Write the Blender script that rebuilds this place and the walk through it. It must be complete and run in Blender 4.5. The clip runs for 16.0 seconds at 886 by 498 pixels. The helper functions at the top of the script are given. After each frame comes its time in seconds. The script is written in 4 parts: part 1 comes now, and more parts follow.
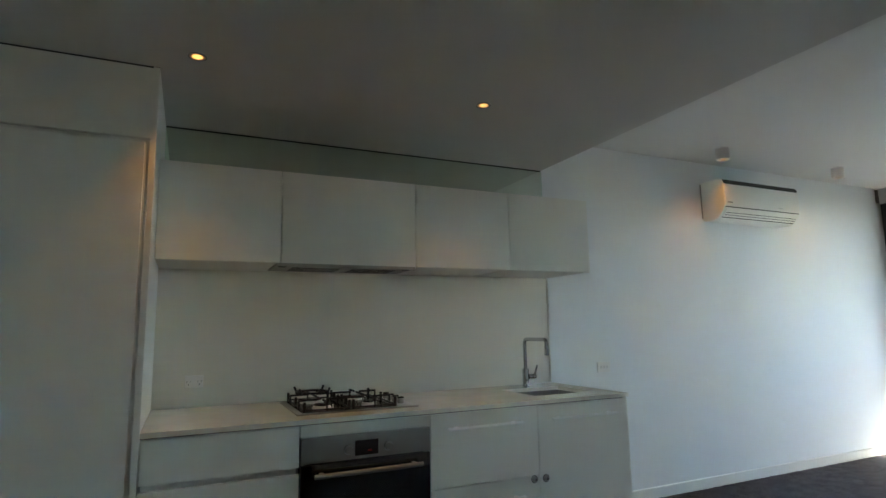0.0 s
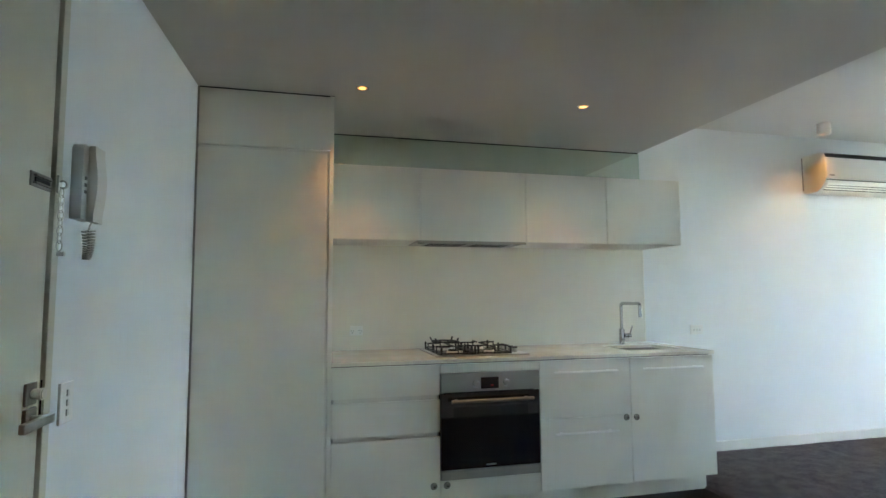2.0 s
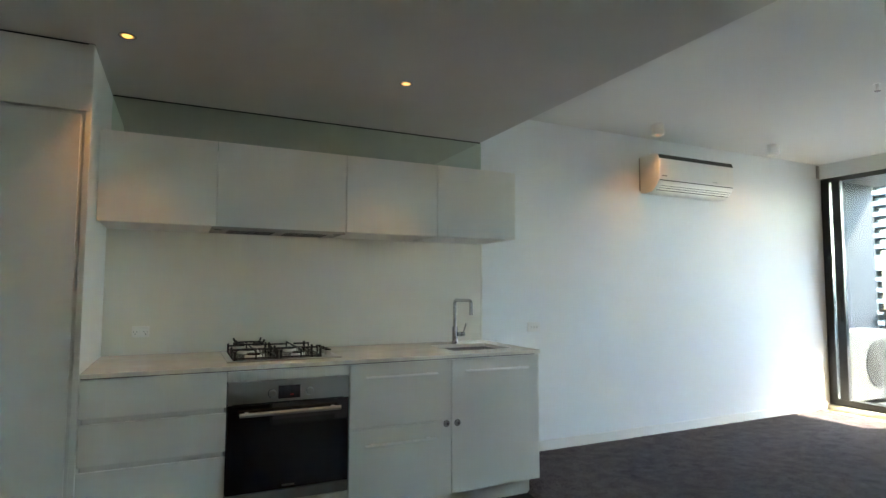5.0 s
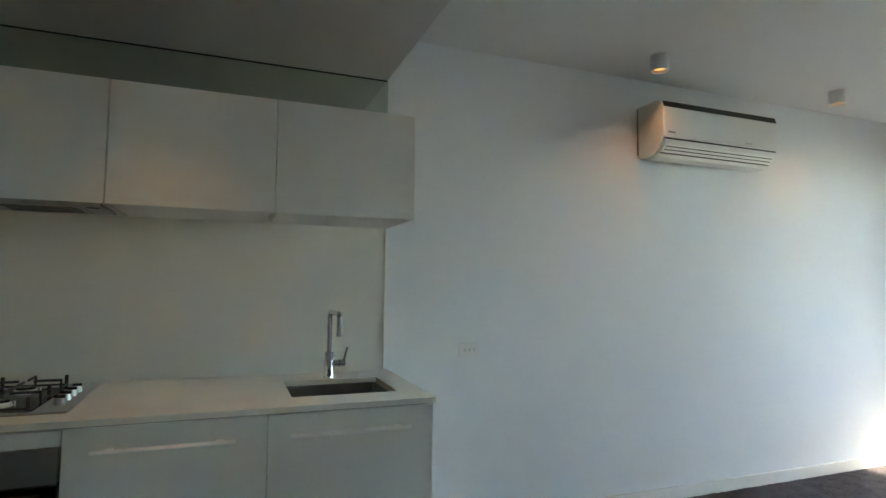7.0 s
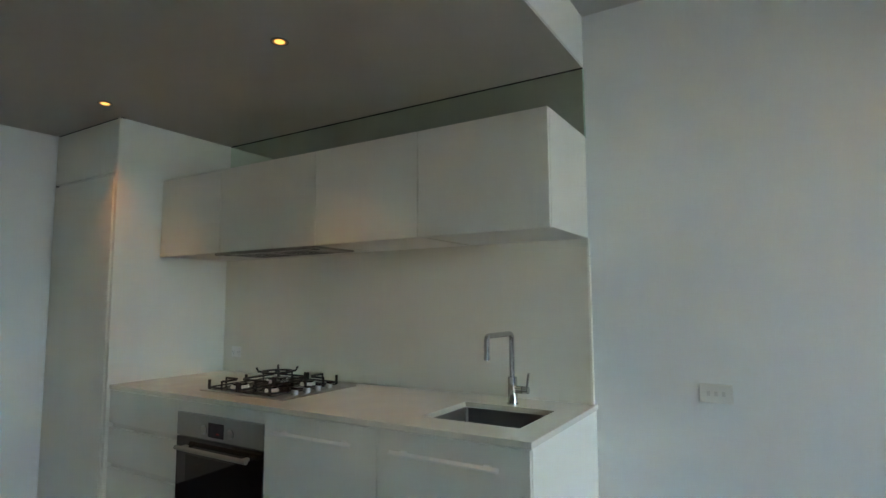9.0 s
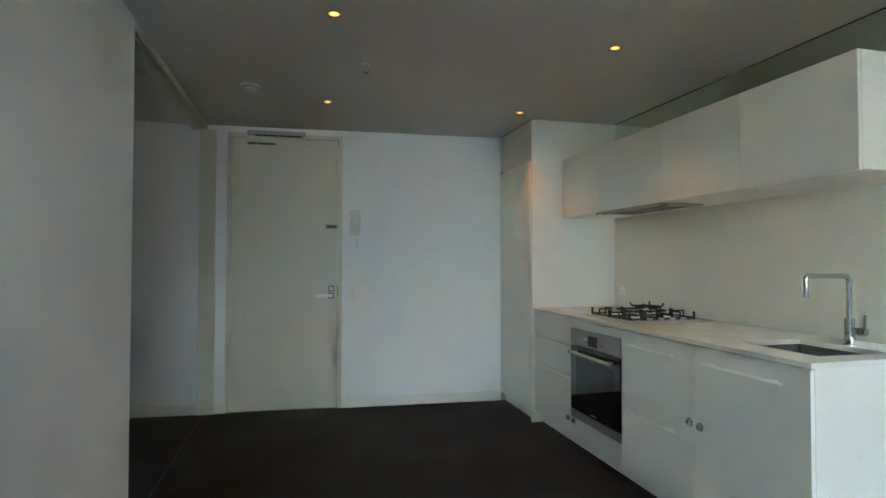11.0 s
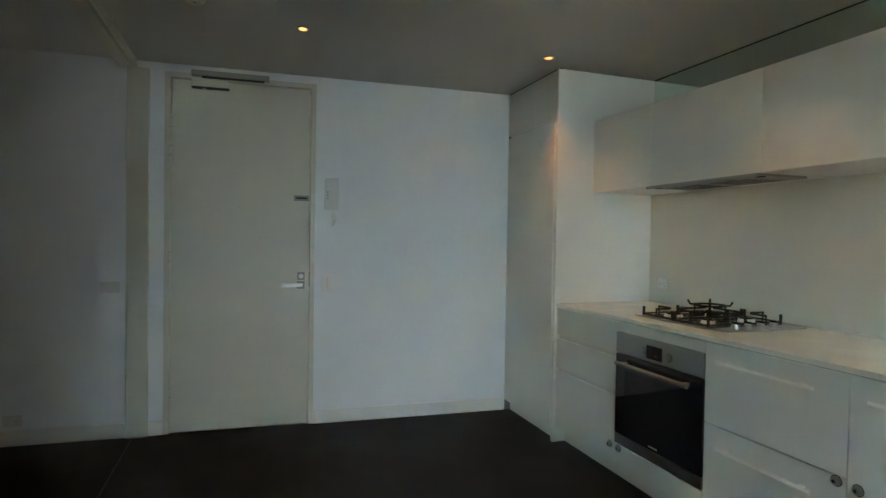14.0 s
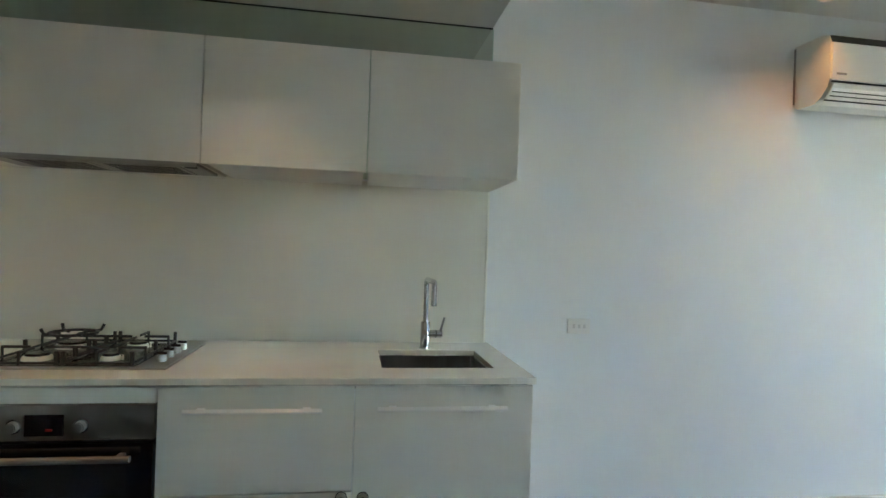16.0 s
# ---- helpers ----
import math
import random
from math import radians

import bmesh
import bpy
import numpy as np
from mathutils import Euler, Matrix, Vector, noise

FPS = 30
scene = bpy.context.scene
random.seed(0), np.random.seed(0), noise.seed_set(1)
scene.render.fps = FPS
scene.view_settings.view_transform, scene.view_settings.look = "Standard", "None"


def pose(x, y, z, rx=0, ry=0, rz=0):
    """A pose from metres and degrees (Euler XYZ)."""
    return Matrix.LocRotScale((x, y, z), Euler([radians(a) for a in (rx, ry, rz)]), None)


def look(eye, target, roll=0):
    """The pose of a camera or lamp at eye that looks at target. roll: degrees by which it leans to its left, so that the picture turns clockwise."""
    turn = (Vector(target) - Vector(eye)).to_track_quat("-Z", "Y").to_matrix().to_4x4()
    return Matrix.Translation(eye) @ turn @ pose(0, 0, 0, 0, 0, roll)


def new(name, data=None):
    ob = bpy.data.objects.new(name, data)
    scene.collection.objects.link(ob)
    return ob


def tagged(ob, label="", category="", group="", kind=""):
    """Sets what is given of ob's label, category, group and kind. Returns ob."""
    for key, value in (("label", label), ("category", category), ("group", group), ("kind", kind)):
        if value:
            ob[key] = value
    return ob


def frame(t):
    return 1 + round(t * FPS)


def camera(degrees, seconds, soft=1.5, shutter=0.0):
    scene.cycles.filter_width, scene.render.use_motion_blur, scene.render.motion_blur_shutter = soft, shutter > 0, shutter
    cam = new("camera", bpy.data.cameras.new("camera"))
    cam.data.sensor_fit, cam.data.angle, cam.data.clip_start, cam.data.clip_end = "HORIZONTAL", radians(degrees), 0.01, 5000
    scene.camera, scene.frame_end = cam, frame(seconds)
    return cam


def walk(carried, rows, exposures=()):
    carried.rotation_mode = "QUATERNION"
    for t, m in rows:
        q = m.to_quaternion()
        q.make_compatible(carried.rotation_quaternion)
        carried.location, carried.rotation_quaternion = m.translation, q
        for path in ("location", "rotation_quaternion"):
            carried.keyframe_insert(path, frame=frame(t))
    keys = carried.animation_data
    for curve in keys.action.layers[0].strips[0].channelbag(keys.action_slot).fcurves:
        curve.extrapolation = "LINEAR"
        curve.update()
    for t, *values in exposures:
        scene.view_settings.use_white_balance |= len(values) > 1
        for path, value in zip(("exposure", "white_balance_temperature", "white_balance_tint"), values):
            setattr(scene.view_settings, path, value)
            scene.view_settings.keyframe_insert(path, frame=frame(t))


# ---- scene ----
EXPO, DOWN_W, SPOT_W = 5.3, 0.17, 0.085
cam = camera(77.3, 16.0)
PATH = [
    (0, (0.149, 0.095, 1.292), (0.978, 1.893, 1.572), -1.0),
    (0.5, (0.077, -0.119, 1.319), (0.673, 1.772, 1.581), -0.7),
    (1, (0.081, -0.306, 1.29), (0.564, 1.62, 1.529), -0.5),
    (1.5, (0.036, -0.438, 1.271), (0.496, 1.498, 1.468), -0.5),
    (2, (-0.153, -0.523, 1.272), (0.332, 1.41, 1.439), -0.3),
    (2.5, (-0.257, -0.609, 1.287), (0.321, 1.3, 1.433), -0.0),
    (3, (-0.237, -0.638, 1.292), (0.478, 1.225, 1.432), 0.1),
    (3.5, (-0.202, -0.603, 1.302), (0.622, 1.214, 1.442), 0.2),
    (4, (-0.088, -0.546, 1.302), (0.767, 1.256, 1.438), 0.2),
    (4.2, (0.003, -0.517, 1.287), (0.862, 1.284, 1.427), 0.2),
    (6.3, (1.136, 0.315, 1.31), (1.915, 2.152, 1.443), 0.3),
    (6.5, (1.278, 0.44, 1.295), (2.032, 2.287, 1.437), 0.3),
    (7, (1.71, 0.573, 1.344), (2.422, 2.438, 1.468), 0.7),
    (7.5, (2.156, 0.683, 1.347), (2.769, 2.582, 1.483), 0.6),
    (8, (2.557, 0.864, 1.378), (2.895, 2.83, 1.52), 0.4),
    (8.5, (2.874, 1.002, 1.373), (2.575, 2.972, 1.536), -0.6),
    (9, (3.176, 0.94, 1.351), (2.138, 2.64, 1.537), -0.3),
    (9.5, (3.4, 0.897, 1.344), (1.954, 2.264, 1.549), -0.5),
    (10, (3.659, 0.871, 1.316), (1.884, 1.773, 1.514), -0.3),
    (10.2, (3.763, 0.849, 1.304), (1.915, 1.59, 1.491), -0.4),
    (12.3, (4.298, 0.827, 1.247), (2.34, 1.236, 1.241), 0.2),
    (12.5, (4.197, 0.785, 1.274), (2.24, 1.196, 1.255), 0.3),
    (13, (3.913, 0.737, 1.326), (1.958, 1.158, 1.284), 0.4),
    (13.5, (3.525, 0.783, 1.303), (1.586, 1.272, 1.272), 0.6),
    (14, (3.125, 0.751, 1.303), (1.237, 1.411, 1.267), 0.9),
    (14.5, (2.703, 0.706, 1.256), (1.025, 1.794, 1.246), 1.6),
    (15, (2.378, 0.658, 1.238), (1.069, 2.171, 1.263), 2.1),
    (15.5, (2.075, 0.616, 1.326), (1.58, 2.553, 1.304), 1.4),
    (16, (1.833, 0.771, 1.332), (2.146, 2.747, 1.34), 2.0),
]
EXPOSURES = [(0, 5.84, 7500, 6), (0.5, 6.04, 7500, 6), (1.5, 6.57, 7500, 6), (2.5, 6.92, 7620, 6), (3, 6.75, 7620, 6), (4.2, 6.5, 7620, 6), (6.3, 5.99, 7770, 7), (7.5, 5.72, 7770, 7), (8.5, 5.72, 7770, 7), (9, 5.97, 7920, 7), (10, 6.27, 7920, 7), (12.5, 6.57, 7920, 7), (14, 6.23, 7920, 7), (14.5, 6.07, 7920, 7), (15, 6.0, 7920, 7), (16, 6.32, 7920, 7)]
walk(cam, [(t, look(eye, target, roll)) for t, eye, target, roll in PATH], EXPOSURES)

# ---- light ----
SUN = Vector((0.60, -0.42, 0.645)).normalized()          # towards the sun
world = bpy.data.worlds.new("world")
scene.world = world
world.use_nodes = True
wn, wl = world.node_tree.nodes, world.node_tree.links
sky = wn.new("ShaderNodeTexSky")
sky.sky_type, sky.sun_disc, sky.dust_density = "NISHITA", False, 0.1
sky.sun_elevation, sky.sun_rotation = math.asin(SUN.z), math.atan2(SUN.x, SUN.y)
wl.new(sky.outputs[0], wn["Background"].inputs[0])
wn["Background"].inputs[1].default_value = 0.15
sun = new("sun", bpy.data.lights.new("sun", "SUN"))
sun.data.energy, sun.data.angle, sun.data.color = 0.6, radians(0.5), (1.0, 0.95, 0.87)
sun.matrix_world = look(SUN * 30, (0, 0, 0))
scene.view_settings.exposure = EXPO


# ---- plan ----
WEST, NORTH, EAST, SOUTH = -0.725, 3.37, 6.72, 0.068   # inner faces of the main room
LOW, HIGH = 2.41, 2.655                                # kitchen bulkhead and living ceiling
BULK = 2.45                                            # edge of the bulkhead
FRONT = 2.63                                           # fronts of the base cabinets
UPPER = 2.88                                           # fronts of the wall cabinets
OPEN_E = 1.22                                          # east end of the sliding door opening
BACK = -2.2                                            # south end of the study


# ---- materials ----
def material(name, color, rough=0.5, metal=0.0, grain=None, bump=0.0, bump_scale=200.0, vary=0.0, vary_scale=2.0,
             coat=0.0, spec=0.5, ior=None, emit=None, emit_power=0.0, rough_vary=0.0):
    m = bpy.data.materials.new(name)
    m.use_nodes = True
    n, l = m.node_tree.nodes, m.node_tree.links
    b = n["Principled BSDF"]
    b.inputs["Base Color"].default_value = (*color, 1)
    b.inputs["Roughness"].default_value = rough
    b.inputs["Metallic"].default_value = metal
    b.inputs["Coat Weight"].default_value = coat
    b.inputs["Specular IOR Level"].default_value = spec
    tc = n.new("ShaderNodeTexCoord")
    if vary or grain:
        big = n.new("ShaderNodeTexNoise")
        big.inputs["Scale"].default_value, big.inputs["Detail"].default_value = vary_scale, 6
        l.new(tc.outputs["Object"], big.inputs["Vector"])
        fine = n.new("ShaderNodeTexNoise")
        fine.inputs["Scale"].default_value, fine.inputs["Detail"].default_value = (grain or bump_scale), 3
        l.new(tc.outputs["Object"], fine.inputs["Vector"])
        both = n.new("ShaderNodeMath")
        both.operation = "ADD"
        l.new(big.outputs["Fac"], both.inputs[0])
        l.new(fine.outputs["Fac"], both.inputs[1])
        ramp = n.new("ShaderNodeMapRange")
        ramp.inputs["From Min"].default_value, ramp.inputs["From Max"].default_value = 0.6, 1.4
        ramp.inputs["To Min"].default_value, ramp.inputs["To Max"].default_value = 1 - vary, 1 + vary
        l.new(both.outputs[0], ramp.inputs["Value"])
        mix = n.new("ShaderNodeVectorMath")
        mix.operation = "SCALE"
        mix.inputs[0].default_value = color
        l.new(ramp.outputs[0], mix.inputs["Scale"])
        l.new(mix.outputs[0], b.inputs["Base Color"])
        if rough_vary:
            rr = n.new("ShaderNodeMapRange")
            rr.inputs["From Min"].default_value, rr.inputs["From Max"].default_value = 0.3, 0.7
            rr.inputs["To Min"].default_value, rr.inputs["To Max"].default_value = rough - rough_vary, rough + rough_vary
            l.new(big.outputs["Fac"], rr.inputs["Value"])
            l.new(rr.outputs[0], b.inputs["Roughness"])
    if bump:
        nz = n.new("ShaderNodeTexNoise")
        nz.inputs["Scale"].default_value, nz.inputs["Detail"].default_value = bump_scale, 4
        l.new(tc.outputs["Object"], nz.inputs["Vector"])
        bp = n.new("ShaderNodeBump")
        bp.inputs["Strength"].default_value, bp.inputs["Distance"].default_value = bump, 0.002
        l.new(nz.outputs["Fac"], bp.inputs["Height"])
        l.new(bp.outputs[0], b.inputs["Normal"])
    if emit:
        b.inputs["Emission Color"].default_value = (*emit, 1)
        b.inputs["Emission Strength"].default_value = emit_power
    return m


def brushed(name, color, rough, axis):
    m = material(name, color, rough, 1.0)
    n, l = m.node_tree.nodes, m.node_tree.links
    tc, mp, nz, bp = (n.new(k) for k in ("ShaderNodeTexCoord", "ShaderNodeMapping", "ShaderNodeTexNoise", "ShaderNodeBump"))
    mp.inputs["Scale"].default_value = [4 if i == axis else 400 for i in range(3)]
    nz.inputs["Scale"].default_value = 3
    bp.inputs["Strength"].default_value, bp.inputs["Distance"].default_value = 0.15, 0.001
    l.new(tc.outputs["Object"], mp.inputs[0])
    l.new(mp.outputs[0], nz.inputs["Vector"])
    l.new(nz.outputs["Fac"], bp.inputs["Height"])
    l.new(bp.outputs[0], n["Principled BSDF"].inputs["Normal"])
    return m


def glass_material(name, color, rough=0.0):
    m = bpy.data.materials.new(name)
    m.use_nodes = True
    b = m.node_tree.nodes["Principled BSDF"]
    b.inputs["Base Color"].default_value = (*color, 1)
    b.inputs["Transmission Weight"].default_value, b.inputs["Roughness"].default_value, b.inputs["IOR"].default_value = 1.0, rough, 1.45
    return m


WALL = material("wall_paint", (0.79, 0.81, 0.815), 0.55, bump=0.08, bump_scale=260, vary=0.02, vary_scale=1.3)
CEIL = material("ceiling_paint", (0.70, 0.70, 0.68), 0.8, bump=0.05, bump_scale=220, vary=0.02, vary_scale=1.1)
# ceiling paint in a darker copy: the kitchen ceiling's shade is in the colour
SHADED_CEIL = material("shaded_ceiling_paint", (0.56, 0.55, 0.525), 0.8, bump=0.05, bump_scale=220, vary=0.02, vary_scale=1.1)
TRIM = material("trim_enamel", (0.78, 0.77, 0.73), 0.35, bump=0.05, bump_scale=90, vary=0.02, vary_scale=3)
CREAM = material("cream_enamel", (0.62, 0.60, 0.505), 0.42, bump=0.06, bump_scale=120, vary=0.025, vary_scale=2)
CABINET = material("white_lacquer", (0.775, 0.765, 0.715), 0.33, bump=0.03, bump_scale=150, vary=0.015, vary_scale=3, rough_vary=0.05)
EDGE = material("cabinet_edge", (0.72, 0.71, 0.66), 0.5, vary=0.03, vary_scale=5)
CARCASS = material("carcass_board", (0.62, 0.62, 0.60), 0.6, vary=0.03, vary_scale=4)
STONE = material("cream_stone", (0.80, 0.78, 0.71), 0.16, grain=420, vary=0.018, vary_scale=6, rough_vary=0.03)
SPLASH = material("cream_painted_glass", (0.785, 0.765, 0.685), 0.22, coat=0.3, vary=0.01, vary_scale=2)
MIRROR = material("green_tinted_mirror", (0.74, 0.86, 0.77), 0.0, 1.0)
SPLASH_EDGE = material("splashback_trim", (0.84, 0.83, 0.76), 0.3, vary=0.02, vary_scale=9)
GLASS_EDGE = material("glass_edge", (0.45, 0.60, 0.53), 0.15, vary=0.03, vary_scale=9)
FLOOR = material("charcoal_vinyl", (0.008, 0.006, 0.0055), 0.58, bump=0.15, bump_scale=90, grain=130, vary=0.22, vary_scale=1.6, rough_vary=0.08, spec=0.22)
STEEL = brushed("brushed_steel", (0.38, 0.365, 0.35), 0.40, 0)
ALU = material("satin_aluminium", (0.80, 0.80, 0.78), 0.30)
CHROME = material("chrome", (0.50, 0.51, 0.52), 0.05, 1.0)
NICKEL = material("satin_nickel", (0.66, 0.64, 0.61), 0.30, 1.0)
DULL = material("dull_zinc", (0.30, 0.29, 0.27), 0.5, 0.6)
HOOD = brushed("hood_steel", (0.38, 0.37, 0.35), 0.42, 0)
GOLD = material("warm_reflector", (0.75, 0.48, 0.20), 0.3, 1.0)
SINK = material("sink_steel", (0.30, 0.29, 0.28), 0.34, 1.0, vary=0.05, vary_scale=6)
IRON = material("cast_iron", (0.016, 0.016, 0.017), 0.55, bump=0.4, bump_scale=600, vary=0.15, vary_scale=30)
ENAMEL = material("black_enamel", (0.012, 0.012, 0.013), 0.25)
BLACK_GLASS = material("black_oven_glass", (0.004, 0.004, 0.005), 0.04, coat=0.5)
OVEN_WINDOW = material("oven_window_glass", (0.010, 0.009, 0.009), 0.05)
DISPLAY = material("black_display", (0.006, 0.006, 0.007), 0.08)
RED_LED = material("red_led", (0.2, 0.01, 0.01), 0.4, emit=(1.0, 0.05, 0.03), emit_power=0.0005)
PALE_INK = material("pale_print", (0.55, 0.55, 0.53), 0.5)
PLASTIC = material("white_plastic", (0.80, 0.79, 0.76), 0.28, vary=0.01, vary_scale=8)
IVORY = material("ivory_plastic", (0.66, 0.65, 0.62), 0.38, vary=0.02, vary_scale=9)
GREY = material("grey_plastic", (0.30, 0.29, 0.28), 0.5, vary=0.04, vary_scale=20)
DARK = material("dark_slot", (0.015, 0.015, 0.015), 0.6)
# dark colour for the painted gap shade and for the floor strip
GAP_SHADE_STRIP = material("gap_shade_and_floor_strip", (0.05, 0.05, 0.048), 0.7)
FRAME = material("charcoal_powder_coat", (0.018, 0.020, 0.023), 0.35, bump=0.1, bump_scale=700, vary=0.06, vary_scale=8)
WARM = material("lamp_face", (0.9, 0.8, 0.6), 0.5, emit=(1.0, 0.48, 0.11), emit_power=0.036)
PANE = glass_material("window_glass", (0.50, 0.53, 0.535))
# tan puts the bounced sunlight at the carpet's end into the colour
TAN_GLOW = material("tan_sun_bounce", (0.36, 0.27, 0.17), 0.5, bump=0.2, bump_scale=160, vary=0.18, vary_scale=14)
CONCRETE = material("balcony_concrete", (0.22, 0.21, 0.20), 0.8, bump=0.4, bump_scale=120, vary=0.12, vary_scale=3)
TILE = material("balcony_tile", (0.21, 0.21, 0.205), 0.6, bump=0.3, bump_scale=120, vary=0.12, vary_scale=3)
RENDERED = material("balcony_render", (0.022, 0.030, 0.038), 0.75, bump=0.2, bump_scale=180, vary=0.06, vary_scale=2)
# off-white metal darkened in its colour to offset the overbright outdoor light
DIMMED_METAL = material("dimmed_condenser_metal", (0.16, 0.157, 0.14), 0.45, bump=0.05, bump_scale=300, vary=0.04, vary_scale=4)
FACADE = material("facade_concrete", (0.26, 0.26, 0.25), 0.8, bump=0.3, bump_scale=20, vary=0.1, vary_scale=0.6)
FACADE_GLASS = material("facade_glass", (0.03, 0.045, 0.055), 0.08)
GROUND = material("asphalt_ground", (0.06, 0.06, 0.06), 0.9, bump=0.4, bump_scale=40, vary=0.2, vary_scale=0.2)


def carpet_material():
    m = material("carpet_pile", (0.068, 0.056, 0.059), 0.95, grain=60, vary=1.0, vary_scale=11.0, spec=0.1)
    n, l = m.node_tree.nodes, m.node_tree.links
    b = n["Principled BSDF"]
    b.inputs["Sheen Weight"].default_value, b.inputs["Sheen Roughness"].default_value = 0.35, 0.6
    b.inputs["Sheen Tint"].default_value = (0.45, 0.40, 0.42, 1)
    tc, vo, bp = n.new("ShaderNodeTexCoord"), n.new("ShaderNodeTexNoise"), n.new("ShaderNodeBump")
    vo.inputs["Scale"].default_value, vo.inputs["Detail"].default_value = 130, 5
    bp.inputs["Strength"].default_value, bp.inputs["Distance"].default_value = 1.0, 0.03
    l.new(tc.outputs["Object"], vo.inputs["Vector"])
    l.new(vo.outputs["Fac"], bp.inputs["Height"])
    l.new(bp.outputs[0], b.inputs["Normal"])
    return m


CARPET = carpet_material()

# ---- mesh helpers ----
BASE = {}


def thing(name, base, label, category, group=""):
    ob = new(name)
    ob.location = base
    ob.empty_display_size = 0.05
    BASE[ob] = Vector(base)
    return tagged(ob, label, category, group)


def part(name, bm, mat, parent=None, label="", smooth=False):
    """One mesh object from a bmesh in world coordinates, under a thing or a part."""
    me = bpy.data.meshes.new(name)
    base = BASE.get(parent, Vector((0, 0, 0)))
    bmesh.ops.translate(bm, vec=-base, verts=bm.verts)
    bmesh.ops.recalc_face_normals(bm, faces=bm.faces)
    if smooth:
        for f in bm.faces:
            f.smooth = True
        for e in bm.edges:
            if len(e.link_faces) == 2 and e.calc_face_angle(0) > 0.6:
                e.smooth = False
    bm.to_mesh(me)
    bm.free()
    me.materials.append(mat)
    ob = new(name, me)
    if parent:
        ob.parent = parent
    BASE[ob] = base
    if label:
        ob["label"] = label
    return ob


def solid(name, bm, mat, label, category, kind="", base=None, smooth=False):
    """A thing or a piece of the setting made of one mesh."""
    ob = part(name, bm, mat, None, "", smooth)
    if base:
        ob.data.transform(Matrix.Translation(-Vector(base)))
        ob.location = base
        BASE[ob] = Vector(base)
    return tagged(ob, label, category, "", kind)


def box(x0, x1, y0, y1, z0, z1, bevel=0.0, seg=2, bm=None):
    b = bmesh.new()
    bmesh.ops.create_cube(b, size=1, matrix=Matrix.LocRotScale(((x0 + x1) / 2, (y0 + y1) / 2, (z0 + z1) / 2), None, (abs(x1 - x0), abs(y1 - y0), abs(z1 - z0))))
    if bevel:
        bmesh.ops.bevel(b, geom=b.edges[:], offset=bevel, segments=seg, affect="EDGES", profile=0.5)
    return join(bm, b)


def join(bm, b):
    if bm is None:
        return b
    me = bpy.data.meshes.new("tmp")
    b.to_mesh(me)
    b.free()
    bm.from_mesh(me)
    bpy.data.meshes.remove(me)
    return bm


def rod(a, b, r0, r1=None, n=20, bm=None, bevel=0.0):
    a, b = Vector(a), Vector(b)
    d = b - a
    t = bmesh.new()
    bmesh.ops.create_cone(t, cap_ends=True, segments=n, radius1=r0, radius2=r0 if r1 is None else r1, depth=d.length,
                          matrix=Matrix.Translation((a + b) / 2) @ d.to_track_quat("Z", "Y").to_matrix().to_4x4())
    if bevel:
        rim = [e for e in t.edges if len(e.link_faces) == 2 and e.calc_face_angle(0) > 0.9]
        bmesh.ops.bevel(t, geom=rim, offset=bevel, segments=2, affect="EDGES")
    return join(bm, t)


def ring(c, axis, r_in, r_out, h, n=32, bm=None):
    """A flat ring of height h about c."""
    t = bmesh.new()
    rows = []
    for r, z in ((r_in, 0), (r_out, 0), (r_out, h), (r_in, h)):
        rows.append([t.verts.new((r * math.cos(2 * math.pi * i / n), r * math.sin(2 * math.pi * i / n), z)) for i in range(n)])
    for k in range(4):
        for i in range(n):
            t.faces.new((rows[k][i], rows[k][(i + 1) % n], rows[(k + 1) % 4][(i + 1) % n], rows[(k + 1) % 4][i]))
    t.transform(Matrix.Translation(c) @ Vector(axis).to_track_quat("Z", "Y").to_matrix().to_4x4())
    return join(bm, t)


def tube(points, r, n=14, bm=None, closed=False):
    """A round tube along points."""
    pts = [Vector(p) for p in points]
    t = bmesh.new()
    rows, up = [], None
    for i, p in enumerate(pts):
        if closed:
            d = pts[(i + 1) % len(pts)] - pts[i - 1]
        else:
            d = pts[min(i + 1, len(pts) - 1)] - pts[max(i - 1, 0)]
        d.normalize()
        if up is None:
            up = d.orthogonal().normalized()
        up = (up - d * up.dot(d)).normalized()
        side = d.cross(up)
        rows.append([t.verts.new(p + (up * math.cos(a) + side * math.sin(a)) * r) for a in (2 * math.pi * k / n for k in range(n))])
    for i in range(len(rows) - (0 if closed else 1)):
        a, b = rows[i], rows[(i + 1) % len(rows)]
        for k in range(n):
            t.faces.new((a[k], a[(k + 1) % n], b[(k + 1) % n], b[k]))
    if not closed:
        t.faces.new(rows[0])
        t.faces.new(rows[-1][::-1])
    return join(bm, t)


def bend(a, corner, b, r, n=6):
    """Points round a corner between two legs."""
    a, c, b = Vector(a), Vector(corner), Vector(b)
    u, v = (a - c).normalized(), (b - c).normalized()
    p, q = c + u * r, c + v * r
    return [(1 - s) ** 2 * p + 2 * s * (1 - s) * c + s * s * q for s in (i / n for i in range(n + 1))]


